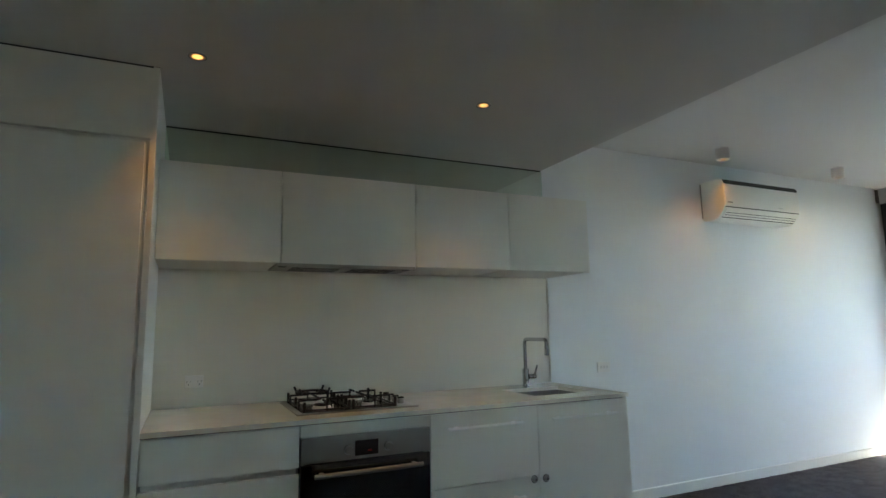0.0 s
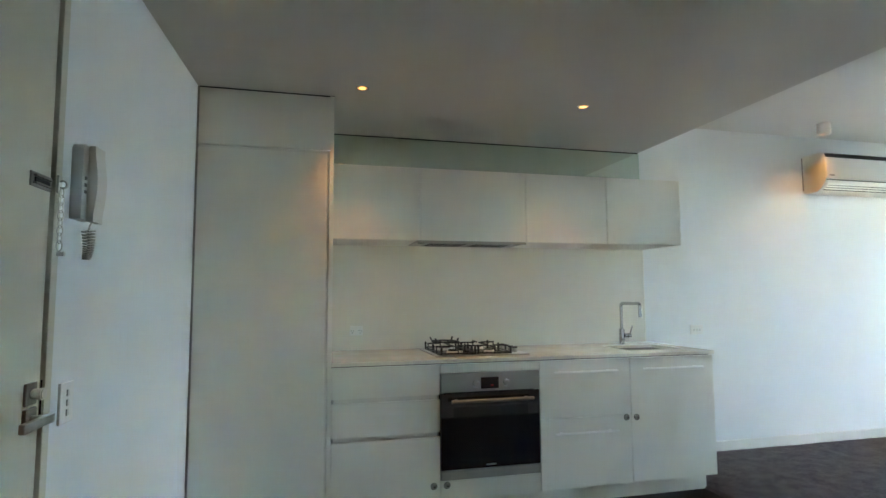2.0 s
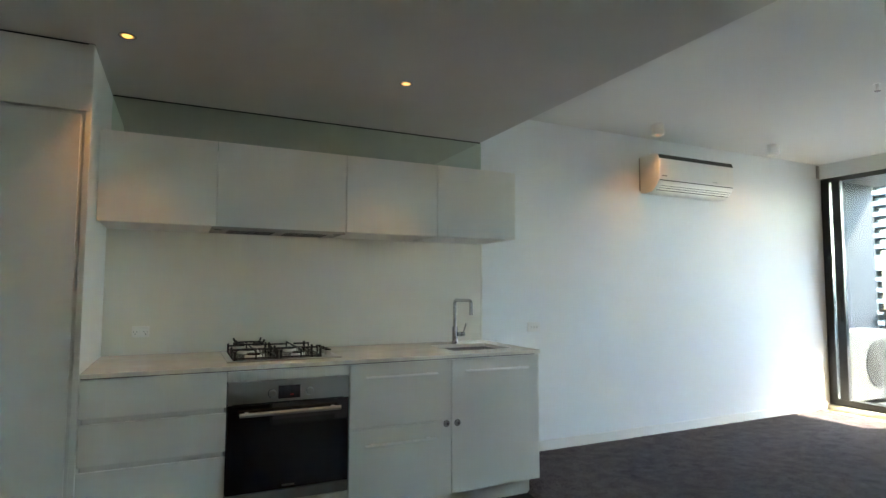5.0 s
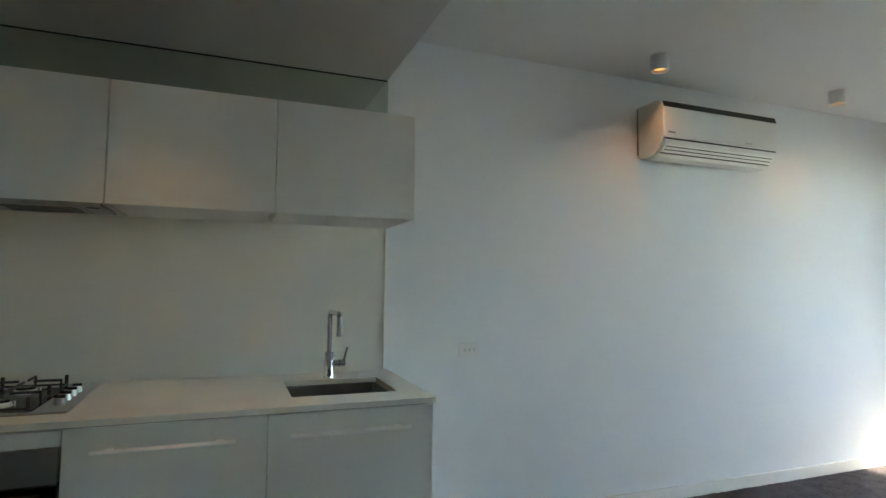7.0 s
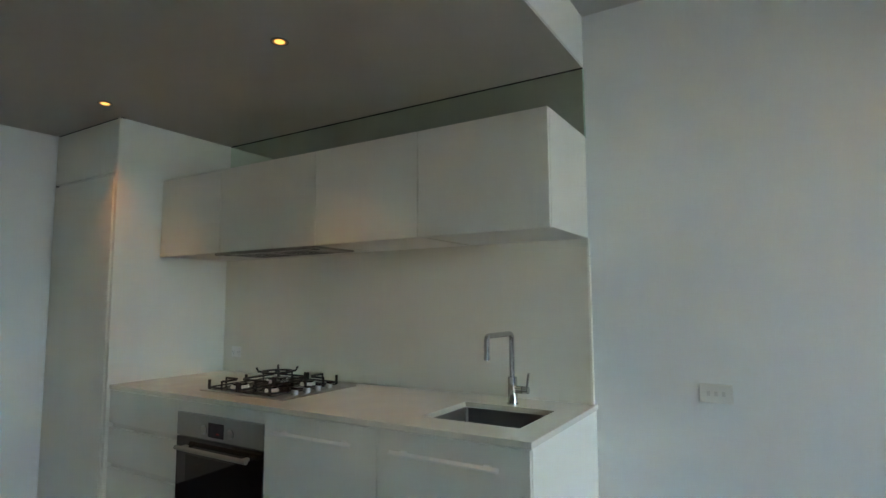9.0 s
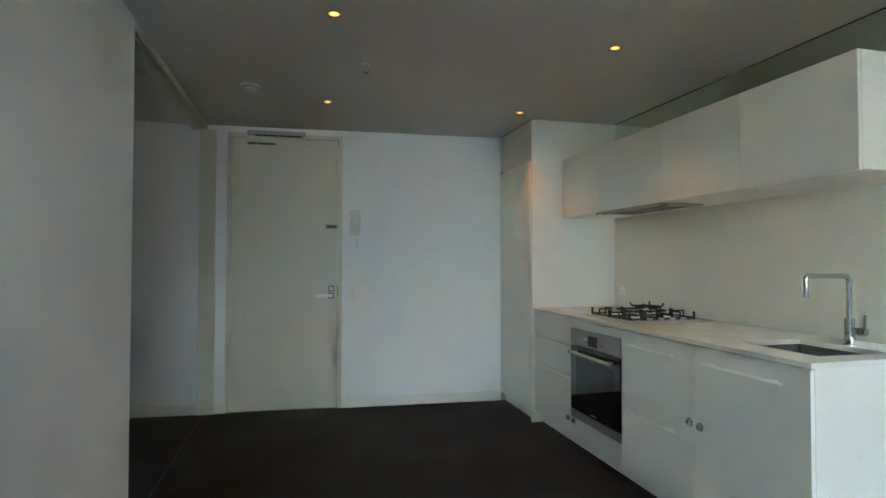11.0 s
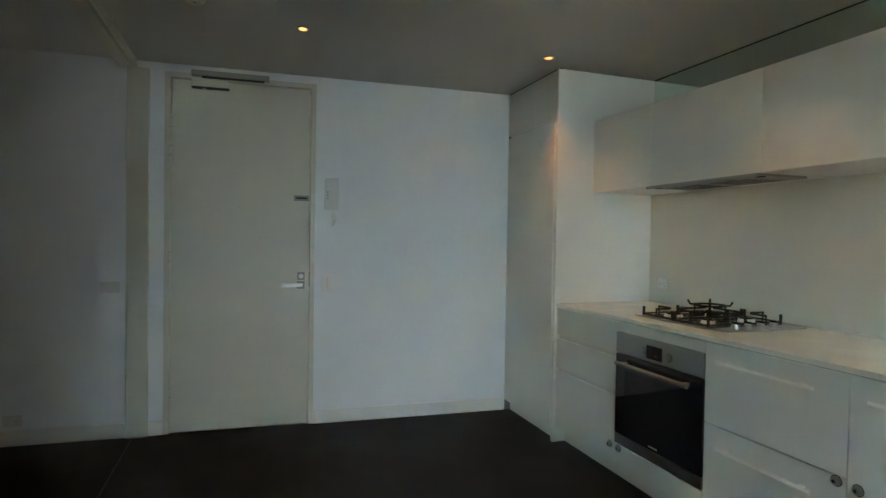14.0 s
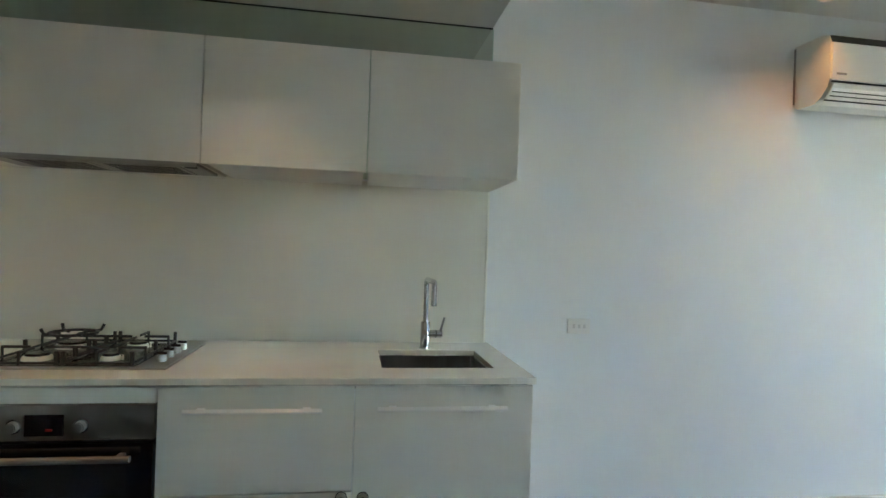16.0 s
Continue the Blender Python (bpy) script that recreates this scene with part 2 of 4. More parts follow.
def profile(pts, x0, x1, bm=None, axis=0):
    """An outline in the other two axes drawn out from x0 to x1."""
    t = bmesh.new()
    def at(u, v, w):
        return [(w, u, v), (u, w, v), (u, v, w)][axis]
    a = [t.verts.new(at(u, v, x0)) for u, v in pts]
    b = [t.verts.new(at(u, v, x1)) for u, v in pts]
    t.faces.new(a[::-1])
    t.faces.new(b)
    for i in range(len(pts)):
        t.faces.new((a[i], a[(i + 1) % len(pts)], b[(i + 1) % len(pts)], b[i]))
    return join(bm, t)


# ---- structure ----
T = 0.15
solid("floor", box(WEST - 0.7, BULK - 0.03, BACK - T, NORTH + T, -0.12, 0.0), FLOOR, "dark charcoal vinyl kitchen floor with a satin sheen", "floor", "structure")
solid("floor_bedroom_side", box(BULK - 0.03, EAST, BACK - T, SOUTH - 0.06, -0.12, 0.0), FLOOR, "dark charcoal floor behind the partition", "floor", "structure")
carpet = bmesh.new()
NX, NY = 210, 150
cx0, cx1, cy0, cy1 = BULK - 0.03, EAST - 0.16, SOUTH - 0.06, NORTH + 0.02
grid = [[carpet.verts.new((cx0 + (cx1 - cx0) * i / NX, cy0 + (cy1 - cy0) * j / NY, 0.0)) for j in range(NY + 1)] for i in range(NX + 1)]
for i in range(NX + 1):
    for j in range(NY + 1):
        v = grid[i][j]
        v.co.z = 0.018 + 0.004 * noise.noise(v.co * 9) + 0.006 * noise.noise(v.co * 31) if i else 0.0005
for i in range(NX):
    for j in range(NY):
        carpet.faces.new((grid[i][j], grid[i + 1][j], grid[i + 1][j + 1], grid[i][j + 1]))
solid("carpet", carpet, CARPET, "dark plum-brown cut-pile carpet across the living room floor", "carpet", "structure", smooth=True)
solid("floor_slab", box(BULK - 0.03, EAST + T, SOUTH - 0.06, NORTH + T, -0.12, -0.002), CONCRETE, "concrete slab under the carpet", "floor", "structure")
# added strip; its tan stands for sunlight bounced onto the carpet
solid("threshold", box(EAST - 0.16, EAST, SOUTH, NORTH, 0.0, 0.012, 0.003), TAN_GLOW, "strip before the balcony door, coloured tan for bounced sunlight on the carpet", "threshold", "structure")

solid("wall_north", box(WEST - 0.7, EAST + T, NORTH, NORTH + T, -0.12, HIGH + 0.2), WALL, "white painted plaster wall behind kitchen and living room", "wall", "structure")
DY0, DY1, DTOP = 0.225, 1.178, 2.358                    # entrance door opening with its frame
w = box(WEST - T, WEST, BACK - T, DY0, -0.12, LOW + 0.2)
box(WEST - T, WEST, DY1, NORTH + T, -0.12, LOW + 0.2, bm=w)
box(WEST - T, WEST, DY0, DY1, DTOP, LOW + 0.2, bm=w)
box(WEST - T, WEST, DY0, DY1, -0.12, 0.0, bm=w)
solid("wall_west", w, WALL, "white painted wall round the entrance door", "wall", "structure")
# unseen backing slab, added to stop daylight leaking round the door leaf
solid("door_light_block", box(WEST - T - 0.12, WEST - T, DY0 - 0.3, DY1 + 0.3, -0.12, LOW), WALL, "unseen slab behind the entrance door that keeps daylight out of its gaps", "wall", "structure")
w = box(OPEN_E, EAST + T, SOUTH - 0.11, SOUTH, -0.12, HIGH + 0.2)
solid("wall_south", w, WALL, "white painted partition wall beside the sliding door opening", "wall", "structure")
solid("wall_study_south", box(WEST - 0.7, EAST + T, BACK - T, BACK, -0.12, LOW + 0.2), WALL, "white wall closing the side room", "wall", "structure")
solid("wall_study_east", box(3.2, 3.3, BACK, SOUTH - 0.11, -0.12, LOW + 0.2), WALL, "white wall closing the side room", "wall", "structure")
solid("ceiling_kitchen", box(WEST - 0.7, BULK - 0.002, SOUTH - 0.02, NORTH + T, LOW, LOW + 0.012), SHADED_CEIL, "kitchen ceiling with its shade put into a darker ceiling colour", "ceiling", "structure")
solid("bulkhead", box(WEST - 0.7, BULK, SOUTH - 0.02, NORTH + T, LOW + 0.012, HIGH + 0.2), CEIL, "white plasterboard bulkhead above the kitchen ceiling", "bulkhead", "structure")
solid("ceiling_study", box(WEST - 0.7, 3.3, BACK - T, SOUTH - 0.02, LOW, LOW + 0.2), CEIL, "white ceiling of the side room", "ceiling", "structure")
solid("ceiling_living", box(BULK, EAST + T, SOUTH - 0.11, NORTH + T, HIGH, HIGH + 0.2), CEIL, "white plasterboard living room ceiling", "ceiling", "structure")

# east wall: header, sill and glazing
WH = 2.50
solid("wall_east_header", box(EAST, EAST + T, SOUTH - 0.11, NORTH, WH, HIGH), CEIL, "white header over the balcony glazing", "wall", "structure")
solid("door_sill", box(EAST - 0.02, EAST + T, SOUTH, NORTH, 0.0, 0.06, 0.006), TRIM, "off-white sill under the balcony door", "sill", "structure")
solid("curtain_track", box(EAST - 0.045, EAST - 0.003, NORTH - 0.012, NORTH, WH + 0.004, HIGH - 0.01, 0.002), GREY, "grey trim at the glazing corner", "trim", "structure")


def skirting(name, pts):
    solid(name, pts, TRIM, "off-white painted skirting board", "skirting", "structure")


SK = 0.095
skirting("baseboard_north", box(2.475, EAST - 0.0, NORTH - 0.014, NORTH, 0.0, SK, 0.003))
skirting("baseboard_west", box(WEST, WEST + 0.014, DY1 + 0.004, 2.61, 0.0, SK, 0.003))
skirting("baseboard_west_door", box(WEST, WEST + 0.014, 0.142, DY0 - 0.002, 0.0, SK, 0.003))
skirting("baseboard_study", box(WEST, WEST + 0.014, BACK, 0.008, 0.0, SK, 0.003))
skirting("baseboard_south", box(OPEN_E + 0.002, EAST, SOUTH, SOUTH + 0.014, 0.0, SK, 0.003))

# sliding door opening: jamb, header with its dark track, metal strip on the floor
solid("trim_jamb", box(WEST, WEST + 0.03, 0.012, 0.138, 0.0, LOW - 0.05, 0.003), CREAM, "cream painted jamb of the sliding door opening", "door jamb", "structure")
h = box(WEST - 0.20, OPEN_E, 0.052, SOUTH, LOW - 0.05, LOW, 0.002)
box(WEST - 0.20, OPEN_E, -0.042, 0.034, LOW - 0.05, LOW, 0.002, bm=h)
solid("trim_header", h, CREAM, "cream painted header of the sliding door opening", "door header", "structure")
solid("sliding_track", box(WEST - 0.20, OPEN_E, 0.034, 0.052, LOW - 0.02, LOW), DARK, "dark recessed sliding door track", "door track", "structure")
solid("floor_strip", box(WEST - 0.20, OPEN_E, 0.050, 0.059, 0.0, 0.003, 0.001), GAP_SHADE_STRIP, "thin metal floor strip under the sliding door track", "floor strip", "structure")

# ---- entrance door ----
door_frame = thing("door_frame", (WEST, (DY0 + DY1) / 2, 0), "cream painted timber entrance door frame", "door frame")
door_frame["kind"] = "structure"
FX = WEST + 0.006
part("jamb", box(WEST - 0.12, FX, DY0, 0.258, 0.0, DTOP, 0.002), CREAM, door_frame)
part("jamb", box(WEST - 0.12, FX, 1.144, DY1, 0.0, DTOP, 0.002), CREAM, door_frame)
part("head", box(WEST - 0.12, FX, 0.258, 1.144, 2.322, DTOP, 0.002), CREAM, door_frame)
part("stop", box(WEST - 0.12, WEST - 0.06, 0.258, 1.144, 2.30, 2.322), DARK, door_frame)

DX = WEST - 0.004
door = thing("door_1", (DX, 0.70, 0), "closed cream entrance door with lever handle and chain", "door")
door["kind"] = "structure"
part("leaf", box(DX - 0.042, DX, 0.263, 1.139, 0.006, 2.317, 0.002), CREAM, door)
for z in (2.03, 1.85, 1.16, 0.27):
    hinge = part("hinge", rod((DX + 0.006, 0.260, z - 0.05), (DX + 0.006, 0.260, z + 0.05), 0.007, n=12, bevel=0.002), NICKEL, door, "steel butt hinge")
    for k in (-0.03, 0.03):
        part("knuckle", ring((DX + 0.006, 0.260, z + k), (0, 0, 1), 0.0065, 0.0078, 0.004, 12), GREY, hinge)
part("peephole", ring((DX, 0.683, 1.497), (1, 0, 0), 0.003, 0.009, 0.004, 20), NICKEL, door)
part("peephole_lens", rod((DX - 0.001, 0.683, 1.497), (DX + 0.002, 0.683, 1.497), 0.004, n=16), DARK, door)
lock = part("lock_plate", box(DX, DX + 0.008, 1.062, 1.112, 1.005, 1.06, 0.002), DULL, door, "square satin lock plate")
part("thumb_turn", rod((DX + 0.008, 1.087, 1.032), (DX + 0.036, 1.087, 1.032), 0.012, 0.016, 20, bevel=0.003), NICKEL, lock, smooth=True)
rose = part("lever_plate", box(DX, DX + 0.010, 1.060, 1.112, 0.945, 0.998, 0.002), DULL, door, "square satin lever rose")
part("lever_neck", rod((DX + 0.010, 1.086, 0.972), (DX + 0.052, 1.086, 0.972), 0.009, n=16), NICKEL, rose)
part("lever", box(DX + 0.044, DX + 0.058, 0.958, 1.098, 0.960, 0.984, 0.003), NICKEL, rose)
part("strike", box(DX + 0.001, DX + 0.004, 1.140, 1.144, 0.96, 1.06), DARK, door)
plate = part("chain_plate", box(DX, DX + 0.004, 1.035, 1.137, 1.550, 1.588, 0.001), DULL, door, "door chain slide plate")
part("chain_slot", box(DX + 0.004, DX + 0.007, 1.050, 1.122, 1.563, 1.575, 0.001), DARK, plate)
part("slot_rail", box(DX + 0.004, DX + 0.012, 1.045, 1.127, 1.576, 1.581, 0.001), DULL, plate)
part("slot_rail", box(DX + 0.004, DX + 0.012, 1.045, 1.127, 1.557, 1.562, 0.001), DULL, plate)

chain = thing("door_chain", (FX, 1.158, 1.57), "hanging steel security chain on the door frame", "door chain")
part("anchor", box(FX, FX + 0.006, 1.148, 1.168, 1.55, 1.60, 0.002), NICKEL, chain)
part("anchor_ring", ring((FX + 0.012, 1.153, 1.575), (0, 1, 0), 0.008, 0.012, 0.008, 20), NICKEL, chain)
for k in range(8):
    z = 1.553 - k * 0.0205
    wide = 0.0060 if k % 2 == 0 else 0.0022
    deep = 0.0022 if k % 2 == 0 else 0.0060
    loop = [(FX + 0.010 + deep * math.cos(a), 1.157 + wide * math.cos(a), z + 0.0145 * math.sin(a)) for a in (2 * math.pi * i / 14 for i in range(14))]
    part("chain_link", tube(loop, 0.0015, 8, closed=True), NICKEL, chain, smooth=True)
part("chain_end", rod((FX + 0.006, 1.157, 1.388), (FX + 0.024, 1.157, 1.388), 0.006, n=14), NICKEL, chain)

closer = thing("door_closer", (WEST + 0.02, 0.63, 2.33), "grey metal overhead door closer on the entrance door", "door closer")
part("slide_rail", box(FX, FX + 0.045, 0.387, 0.868, 2.337, 2.372, 0.003), STEEL, closer)
part("rail_slot", box(FX + 0.006, FX + 0.036, 0.45, 0.835, 2.330, 2.337), DARK, closer)
part("body", box(DX, DX + 0.045, 0.387, 0.60, 2.268, 2.316, 0.004), CREAM, closer, "cream closer body")
part("body_edge", box(DX, DX + 0.047, 0.387, 0.615, 2.262, 2.268, 0.001), DARK, closer)
part("spindle", rod((DX + 0.022, 0.46, 2.252), (DX + 0.022, 0.46, 2.262), 0.009, n=14), NICKEL, closer)
part("arm", box(DX + 0.012, DX + 0.034, 0.46, 0.70, 2.318, 2.326, 0.002), NICKEL, closer)

# ---- intercom handset and switches ----
phone = thing("intercom_handset", (WEST, 1.285, 1.60), "off-white wall intercom handset with a coiled cord", "intercom")
IX = WEST
part("wall_base", profile([(1.240, 1.495), (1.322, 1.495), (1.330, 1.505), (1.330, 1.700), (1.318, 1.712), (1.250, 1.712), (1.240, 1.70)], IX, IX + 0.030), IVORY, phone)
hs = []
for i in range(17):
    s = i / 16
    z = 1.490 + 0.222 * s
    out = 0.026 + 0.014 * math.sin(math.pi * s) + 0.006 * (2 * s - 1) ** 6
    hs.append((IX + out + 0.020, z))
outline = hs + [(IX + 0.034, 1.712), (IX + 0.034, 1.490)]
b = bmesh.new()
fa = [b.verts.new((x, 1.266, z)) for x, z in outline]
fb = [b.verts.new((x, 1.332, z)) for x, z in outline]
b.faces.new(fa[::-1]); b.faces.new(fb)
for i in range(len(outline)):
    j = (i + 1) % len(outline)
    b.faces.new((fa[i], fa[j], fb[j], fb[i]))
bmesh.ops.bevel(b, geom=[e for e in b.edges if len(e.link_faces) == 2 and e.calc_face_angle(0) > 1.0], offset=0.006, segments=3, affect="EDGES")
part("handset", b, IVORY, phone, "curved off-white handset", smooth=True)
for z in (1.575, 1.595, 1.615):
    part("call_button", box(IX + 0.030, IX + 0.033, 1.254, 1.266, z - 0.005, z + 0.005, 0.001), GREY, phone)
loops = []
for i in range(420):
    u = i / 419
    a = u * 2 * math.pi * 30
    z = 1.468 - 0.085 * math.sin(math.pi * u)
    y = 1.292 + 0.022 * u + 0.006 * math.sin(3 * math.pi * u)
    loops.append((IX + 0.022 + 0.010 * u + 0.009 * math.cos(a), y + 0.009 * math.sin(a), z))
part("coiled_cord", tube(loops, 0.0020, 6), IVORY, phone, smooth=True)
part("cord_lead", tube([(IX + 0.035, 1.303, 1.492), (IX + 0.030, 1.302, 1.482), (IX + 0.030, 1.300, 1.470)], 0.0025, 8), IVORY, phone)


def wall_plate(name, label, axis, a0, a1, z0, z1, face, rockers, horizontal, mat=None):
    """Switch or socket plate on a wall; axis 'x': faces +x, 'y': faces -y."""
    m = mat or PLASTIC
    if axis == "x":
        t = thing(name, (face, (a0 + a1) / 2, z0), label, "switch" if "switch" in name else "socket")
        part("plate", box(face, face + 0.008, a0, a1, z0, z1, 0.002), m, t)
        def bit(nm, c, z, w, hgt, d, mt):
            part(nm, box(face + 0.008, face + 0.008 + d, c - w, c + w, z - hgt, z + hgt, min(0.001, d / 3)), mt, t)
    else:
        t = thing(name, ((a0 + a1) / 2, face, z0), label, "switch" if "switch" in name else "socket")
        part("plate", box(a0, a1, face - 0.008, face, z0, z1, 0.002), m, t)
        def bit(nm, c, z, w, hgt, d, mt):
            part(nm, box(c - w, c + w, face - 0.008 - d, face - 0.008, z - hgt, z + hgt, min(0.001, d / 3)), mt, t)
    ca, cz = (a0 + a1) / 2, (z0 + z1) / 2
    if rockers:
        for k in range(rockers):
            off = (k - (rockers - 1) / 2) * 0.027
            bit("rocker", ca + (off if horizontal else 0), cz + (0 if horizontal else off), 0.006, 0.009, 0.004, IVORY if mat is None else m)
    else:
        for s in (-1, 1):
            for dx, dz in ((-0.008, -0.004), (0.008, -0.004), (0, -0.018)):
                bit("pin_slot", ca + s * 0.026 + dx, cz + dz + 0.004, 0.0012, 0.004, 0.0006, DARK)
            bit("rocker", ca + s * 0.026, cz + 0.022, 0.006, 0.006, 0.003, m)
    return t


wall_plate("light_switch", "white three-gang light switch beside the entrance door", "x", 1.228, 1.306, 0.922, 1.036, WEST, 3, False)
wall_plate("light_switch", "pale two-gang switch plate on the side room wall", "x", -0.140, -0.030, 0.93, 1.00, WEST, 2, True, IVORY)
wall_plate("light_switch", "white three-gang switch plate on the living room wall", "y", 2.876, 2.994, 0.949, 1.022, NORTH, 3, True)
wall_plate("power_socket", "white double power socket on the cream splashback", "y", 0.112, 0.200, 1.005, 1.068, NORTH - 0.02, 0, True)

wall_plate("power_socket", "pale double power socket above the side room skirting", "x", -0.66, -0.56, 0.115, 0.185, WEST, 0, True, IVORY)

# the entrance wall stands slightly out of square with the kitchen wall: turn it with all that is fixed to it
PIVOT = Vector((WEST, 2.61, 0))
SKEW = Matrix.Translation(PIVOT) @ Matrix.Rotation(radians(-3.2), 4, "Z") @ Matrix.Translation(-PIVOT)
for ob in list(scene.objects):
    if ob.parent is None and ob.name.split(".")[0] in ("wall_west", "door_light_block", "baseboard_west", "baseboard_west_door", "baseboard_study", "trim_jamb",
                                                       "door_frame", "door_1", "door_chain", "door_closer", "intercom_handset", "light_switch", "power_socket"):
        if ob.location.x < 1:
            ob.matrix_basis = SKEW @ ob.matrix_basis

# ---- tall cabinet ----
TX0, TX1, TY = WEST + 0.012, -0.004, 2.61
tall = thing("tall_cabinet", ((TX0 + TX1) / 2, 3.0, 0), "white lacquered floor-to-ceiling cabinet beside the wall", "cabinet")
part("side_panel", box(-0.024, 0.0, TY + 0.002, NORTH, 0.0, LOW - 0.004, 0.001), CABINET, tall)
# added strip: its grey stands for the shade in the gap to the wall
part("side_panel", box(WEST, WEST + 0.012, TY + 0.006, NORTH, 0.0, LOW - 0.006), GREY, tall, "grey strip coloured as the shade of the wall gap")
part("back", box(TX0, -0.024, NORTH - 0.02, NORTH, 0.1, LOW - 0.006), CARCASS, tall)
part("top", box(TX0, -0.024, TY + 0.03, NORTH - 0.02, LOW - 0.03, LOW - 0.010), CARCASS, tall)
part("rail", box(TX0, -0.024, TY + 0.022, TY + 0.05, 2.05, 2.11), EDGE, tall)
d = part("door", box(TX0, -0.040, TY, TY + 0.020, 0.08, 2.072, 0.0015), CABINET, tall)
part("handle_channel", box(-0.040, -0.026, TY + 0.012, TY + 0.020, 0.08, 2.072), EDGE, d, "recessed finger channel")
part("top_door", box(TX0, -0.004, TY, TY + 0.020, 2.090, LOW - 0.010, 0.0015), CABINET, tall)
part("kickboard", box(TX0, -0.024, TY + 0.05, TY + 0.066, 0.0, 0.08), CABINET, tall)
# dark strip paints the shadow in the gap below the ceiling
part("painted_shadow_line", box(TX0, 0.0, TY + 0.006, TY + 0.03, LOW - 0.009, LOW - 0.001), DARK, tall)

# ---- base cabinets ----
CT, CB, CD = 0.880, 0.105, NORTH - 0.03               # top and bottom of carcasses, back
KNOB_Z = 0.195


def carcass(t, x0, x1):
    part("side", box(x0 + 0.010, x0 + 0.026, FRONT + 0.021, CD, CB, CT), CARCASS, t)
    part("side", box(x1 - 0.026, x1 - 0.010, FRONT + 0.021, CD, CB, CT), CARCASS, t)
    part("base", box(x0 + 0.016, x1 - 0.016, FRONT + 0.021, CD, CB, CB + 0.016), CARCASS, t)
    part("back", box(x0 + 0.016, x1 - 0.016, CD - 0.012, CD, CB + 0.016, CT), CARCASS, t)
    # added dark strip, so that the gap under the worktop looks shaded
    part("painted_shade_rail", box(x0 + 0.0005, x1 - 0.0005, FRONT + 0.0185, FRONT + 0.0205, 0.862, 0.8800), GAP_SHADE_STRIP, t, "dark strip painting the shade of the gap under the worktop")


def front(t, name, x0, x1, z0, z1):
    return part(name, box(x0 + 0.0015, x1 - 0.0015, FRONT, FRONT + 0.018, z0, z1, 0.0015), CABINET, t)


def bar_handle(p, x0, x1, z):
    b = profile([(FRONT - 0.036, z - 0.003), (FRONT - 0.034, z - 0.006), (FRONT - 0.024, z + 0.002), (FRONT - 0.022, z + 0.008), (FRONT - 0.026, z + 0.009), (FRONT - 0.036, z + 0.001)], x0, x1)
    for x in (x0 + 0.05, x1 - 0.05):
        box(x - 0.012, x + 0.012, FRONT - 0.026, FRONT, z + 0.002, z + 0.007, 0.001, bm=b)
    return part("handle", b, ALU, p, "flat satin aluminium bar handle")


def child_lock(p, x, z):
    k = part("knob", rod((x, FRONT, z), (x, FRONT - 0.014, z), 0.0165, 0.0145, 24, bevel=0.003), DULL, p, "round grey push knob", smooth=True)
    part("knob_centre", rod((x, FRONT - 0.014, z), (x, FRONT - 0.017, z), 0.007, 0.006, 16), CHROME, k)
    part("knob_ring", ring((x, FRONT - 0.0005, z), (0, -1, 0), 0.0165, 0.0195, 0.002, 24), DARK, k)
    return k


unit = thing("drawer_cabinet", (0.31, 3.0, CB), "white drawer cabinet with three recessed-grip drawers", "cabinet")
carcass(unit, 0.0, 0.617)
front(unit, "drawer_front", 0.0, 0.617, 0.702, 0.874)
front(unit, "drawer_front", 0.0, 0.617, 0.492, 0.676)
f3 = front(unit, "drawer_front", 0.0, 0.617, 0.110, 0.466)
for z in (0.676, 0.466):
    part("grip_channel", box(0.016, 0.601, FRONT + 0.018, FRONT + 0.040, z - 0.012, z + 0.030), EDGE, unit, "recessed drawer grip")
child_lock(f3, 0.578, KNOB_Z)

unit = thing("oven_cabinet", (0.925, 3.0, CB), "white oven housing under the gas cooktop", "cabinet")
carcass(unit, 0.617, 1.235)
front(unit, "top_panel", 0.617, 1.235, 0.824, 0.874)
lp = front(unit, "bottom_panel", 0.617, 1.235, 0.110, 0.216)
child_lock(lp, 0.655, KNOB_Z)

oven = thing("oven", (0.926, 2.9, 0.22), "built-in stainless steel oven with black glass door", "oven")
OX0, OX1, OZ0, OZ1, OF = 0.622, 1.230, 0.220, 0.820, FRONT - 0.004
part("cavity", box(OX0 + 0.02, OX1 - 0.02, OF + 0.045, CD - 0.05, OZ0 + 0.005, OZ1 - 0.005), ENAMEL, oven)
panel = part("control_panel", box(OX0, OX1, OF, OF + 0.045, 0.712, OZ1, 0.002), STEEL, oven, "brushed steel control panel")
part("display", box(0.862, 0.972, OF - 0.002, OF, 0.726, 0.792, 0.0008), DISPLAY, panel, "black clock display")
part("clock_digits", box(0.922, 0.940, OF - 0.0028, OF - 0.002, 0.742, 0.748), RED_LED, panel, "dim red digits")
for x in (0.832, 1.020):
    part("dial", rod((x, OF, 0.756), (x, OF - 0.022, 0.756), 0.018, 0.016, 28, bevel=0.003), STEEL, panel, "steel control dial", smooth=True)
    part("dial_ring", ring((x, OF - 0.0005, 0.756), (0, -1, 0), 0.0185, 0.022, 0.002, 28), CHROME, panel)
od = part("door", box(OX0, OX1, OF, OF + 0.040, 0.276, 0.706, 0.002), BLACK_GLASS, oven, "black glass oven door")
part("window", box(OX0 + 0.075, OX1 - 0.075, OF - 0.0008, OF, 0.335, 0.625), OVEN_WINDOW, od)
hb = tube([(0.675, OF - 0.040, 0.665), (1.177, OF - 0.040, 0.665)], 0.0105, 16)
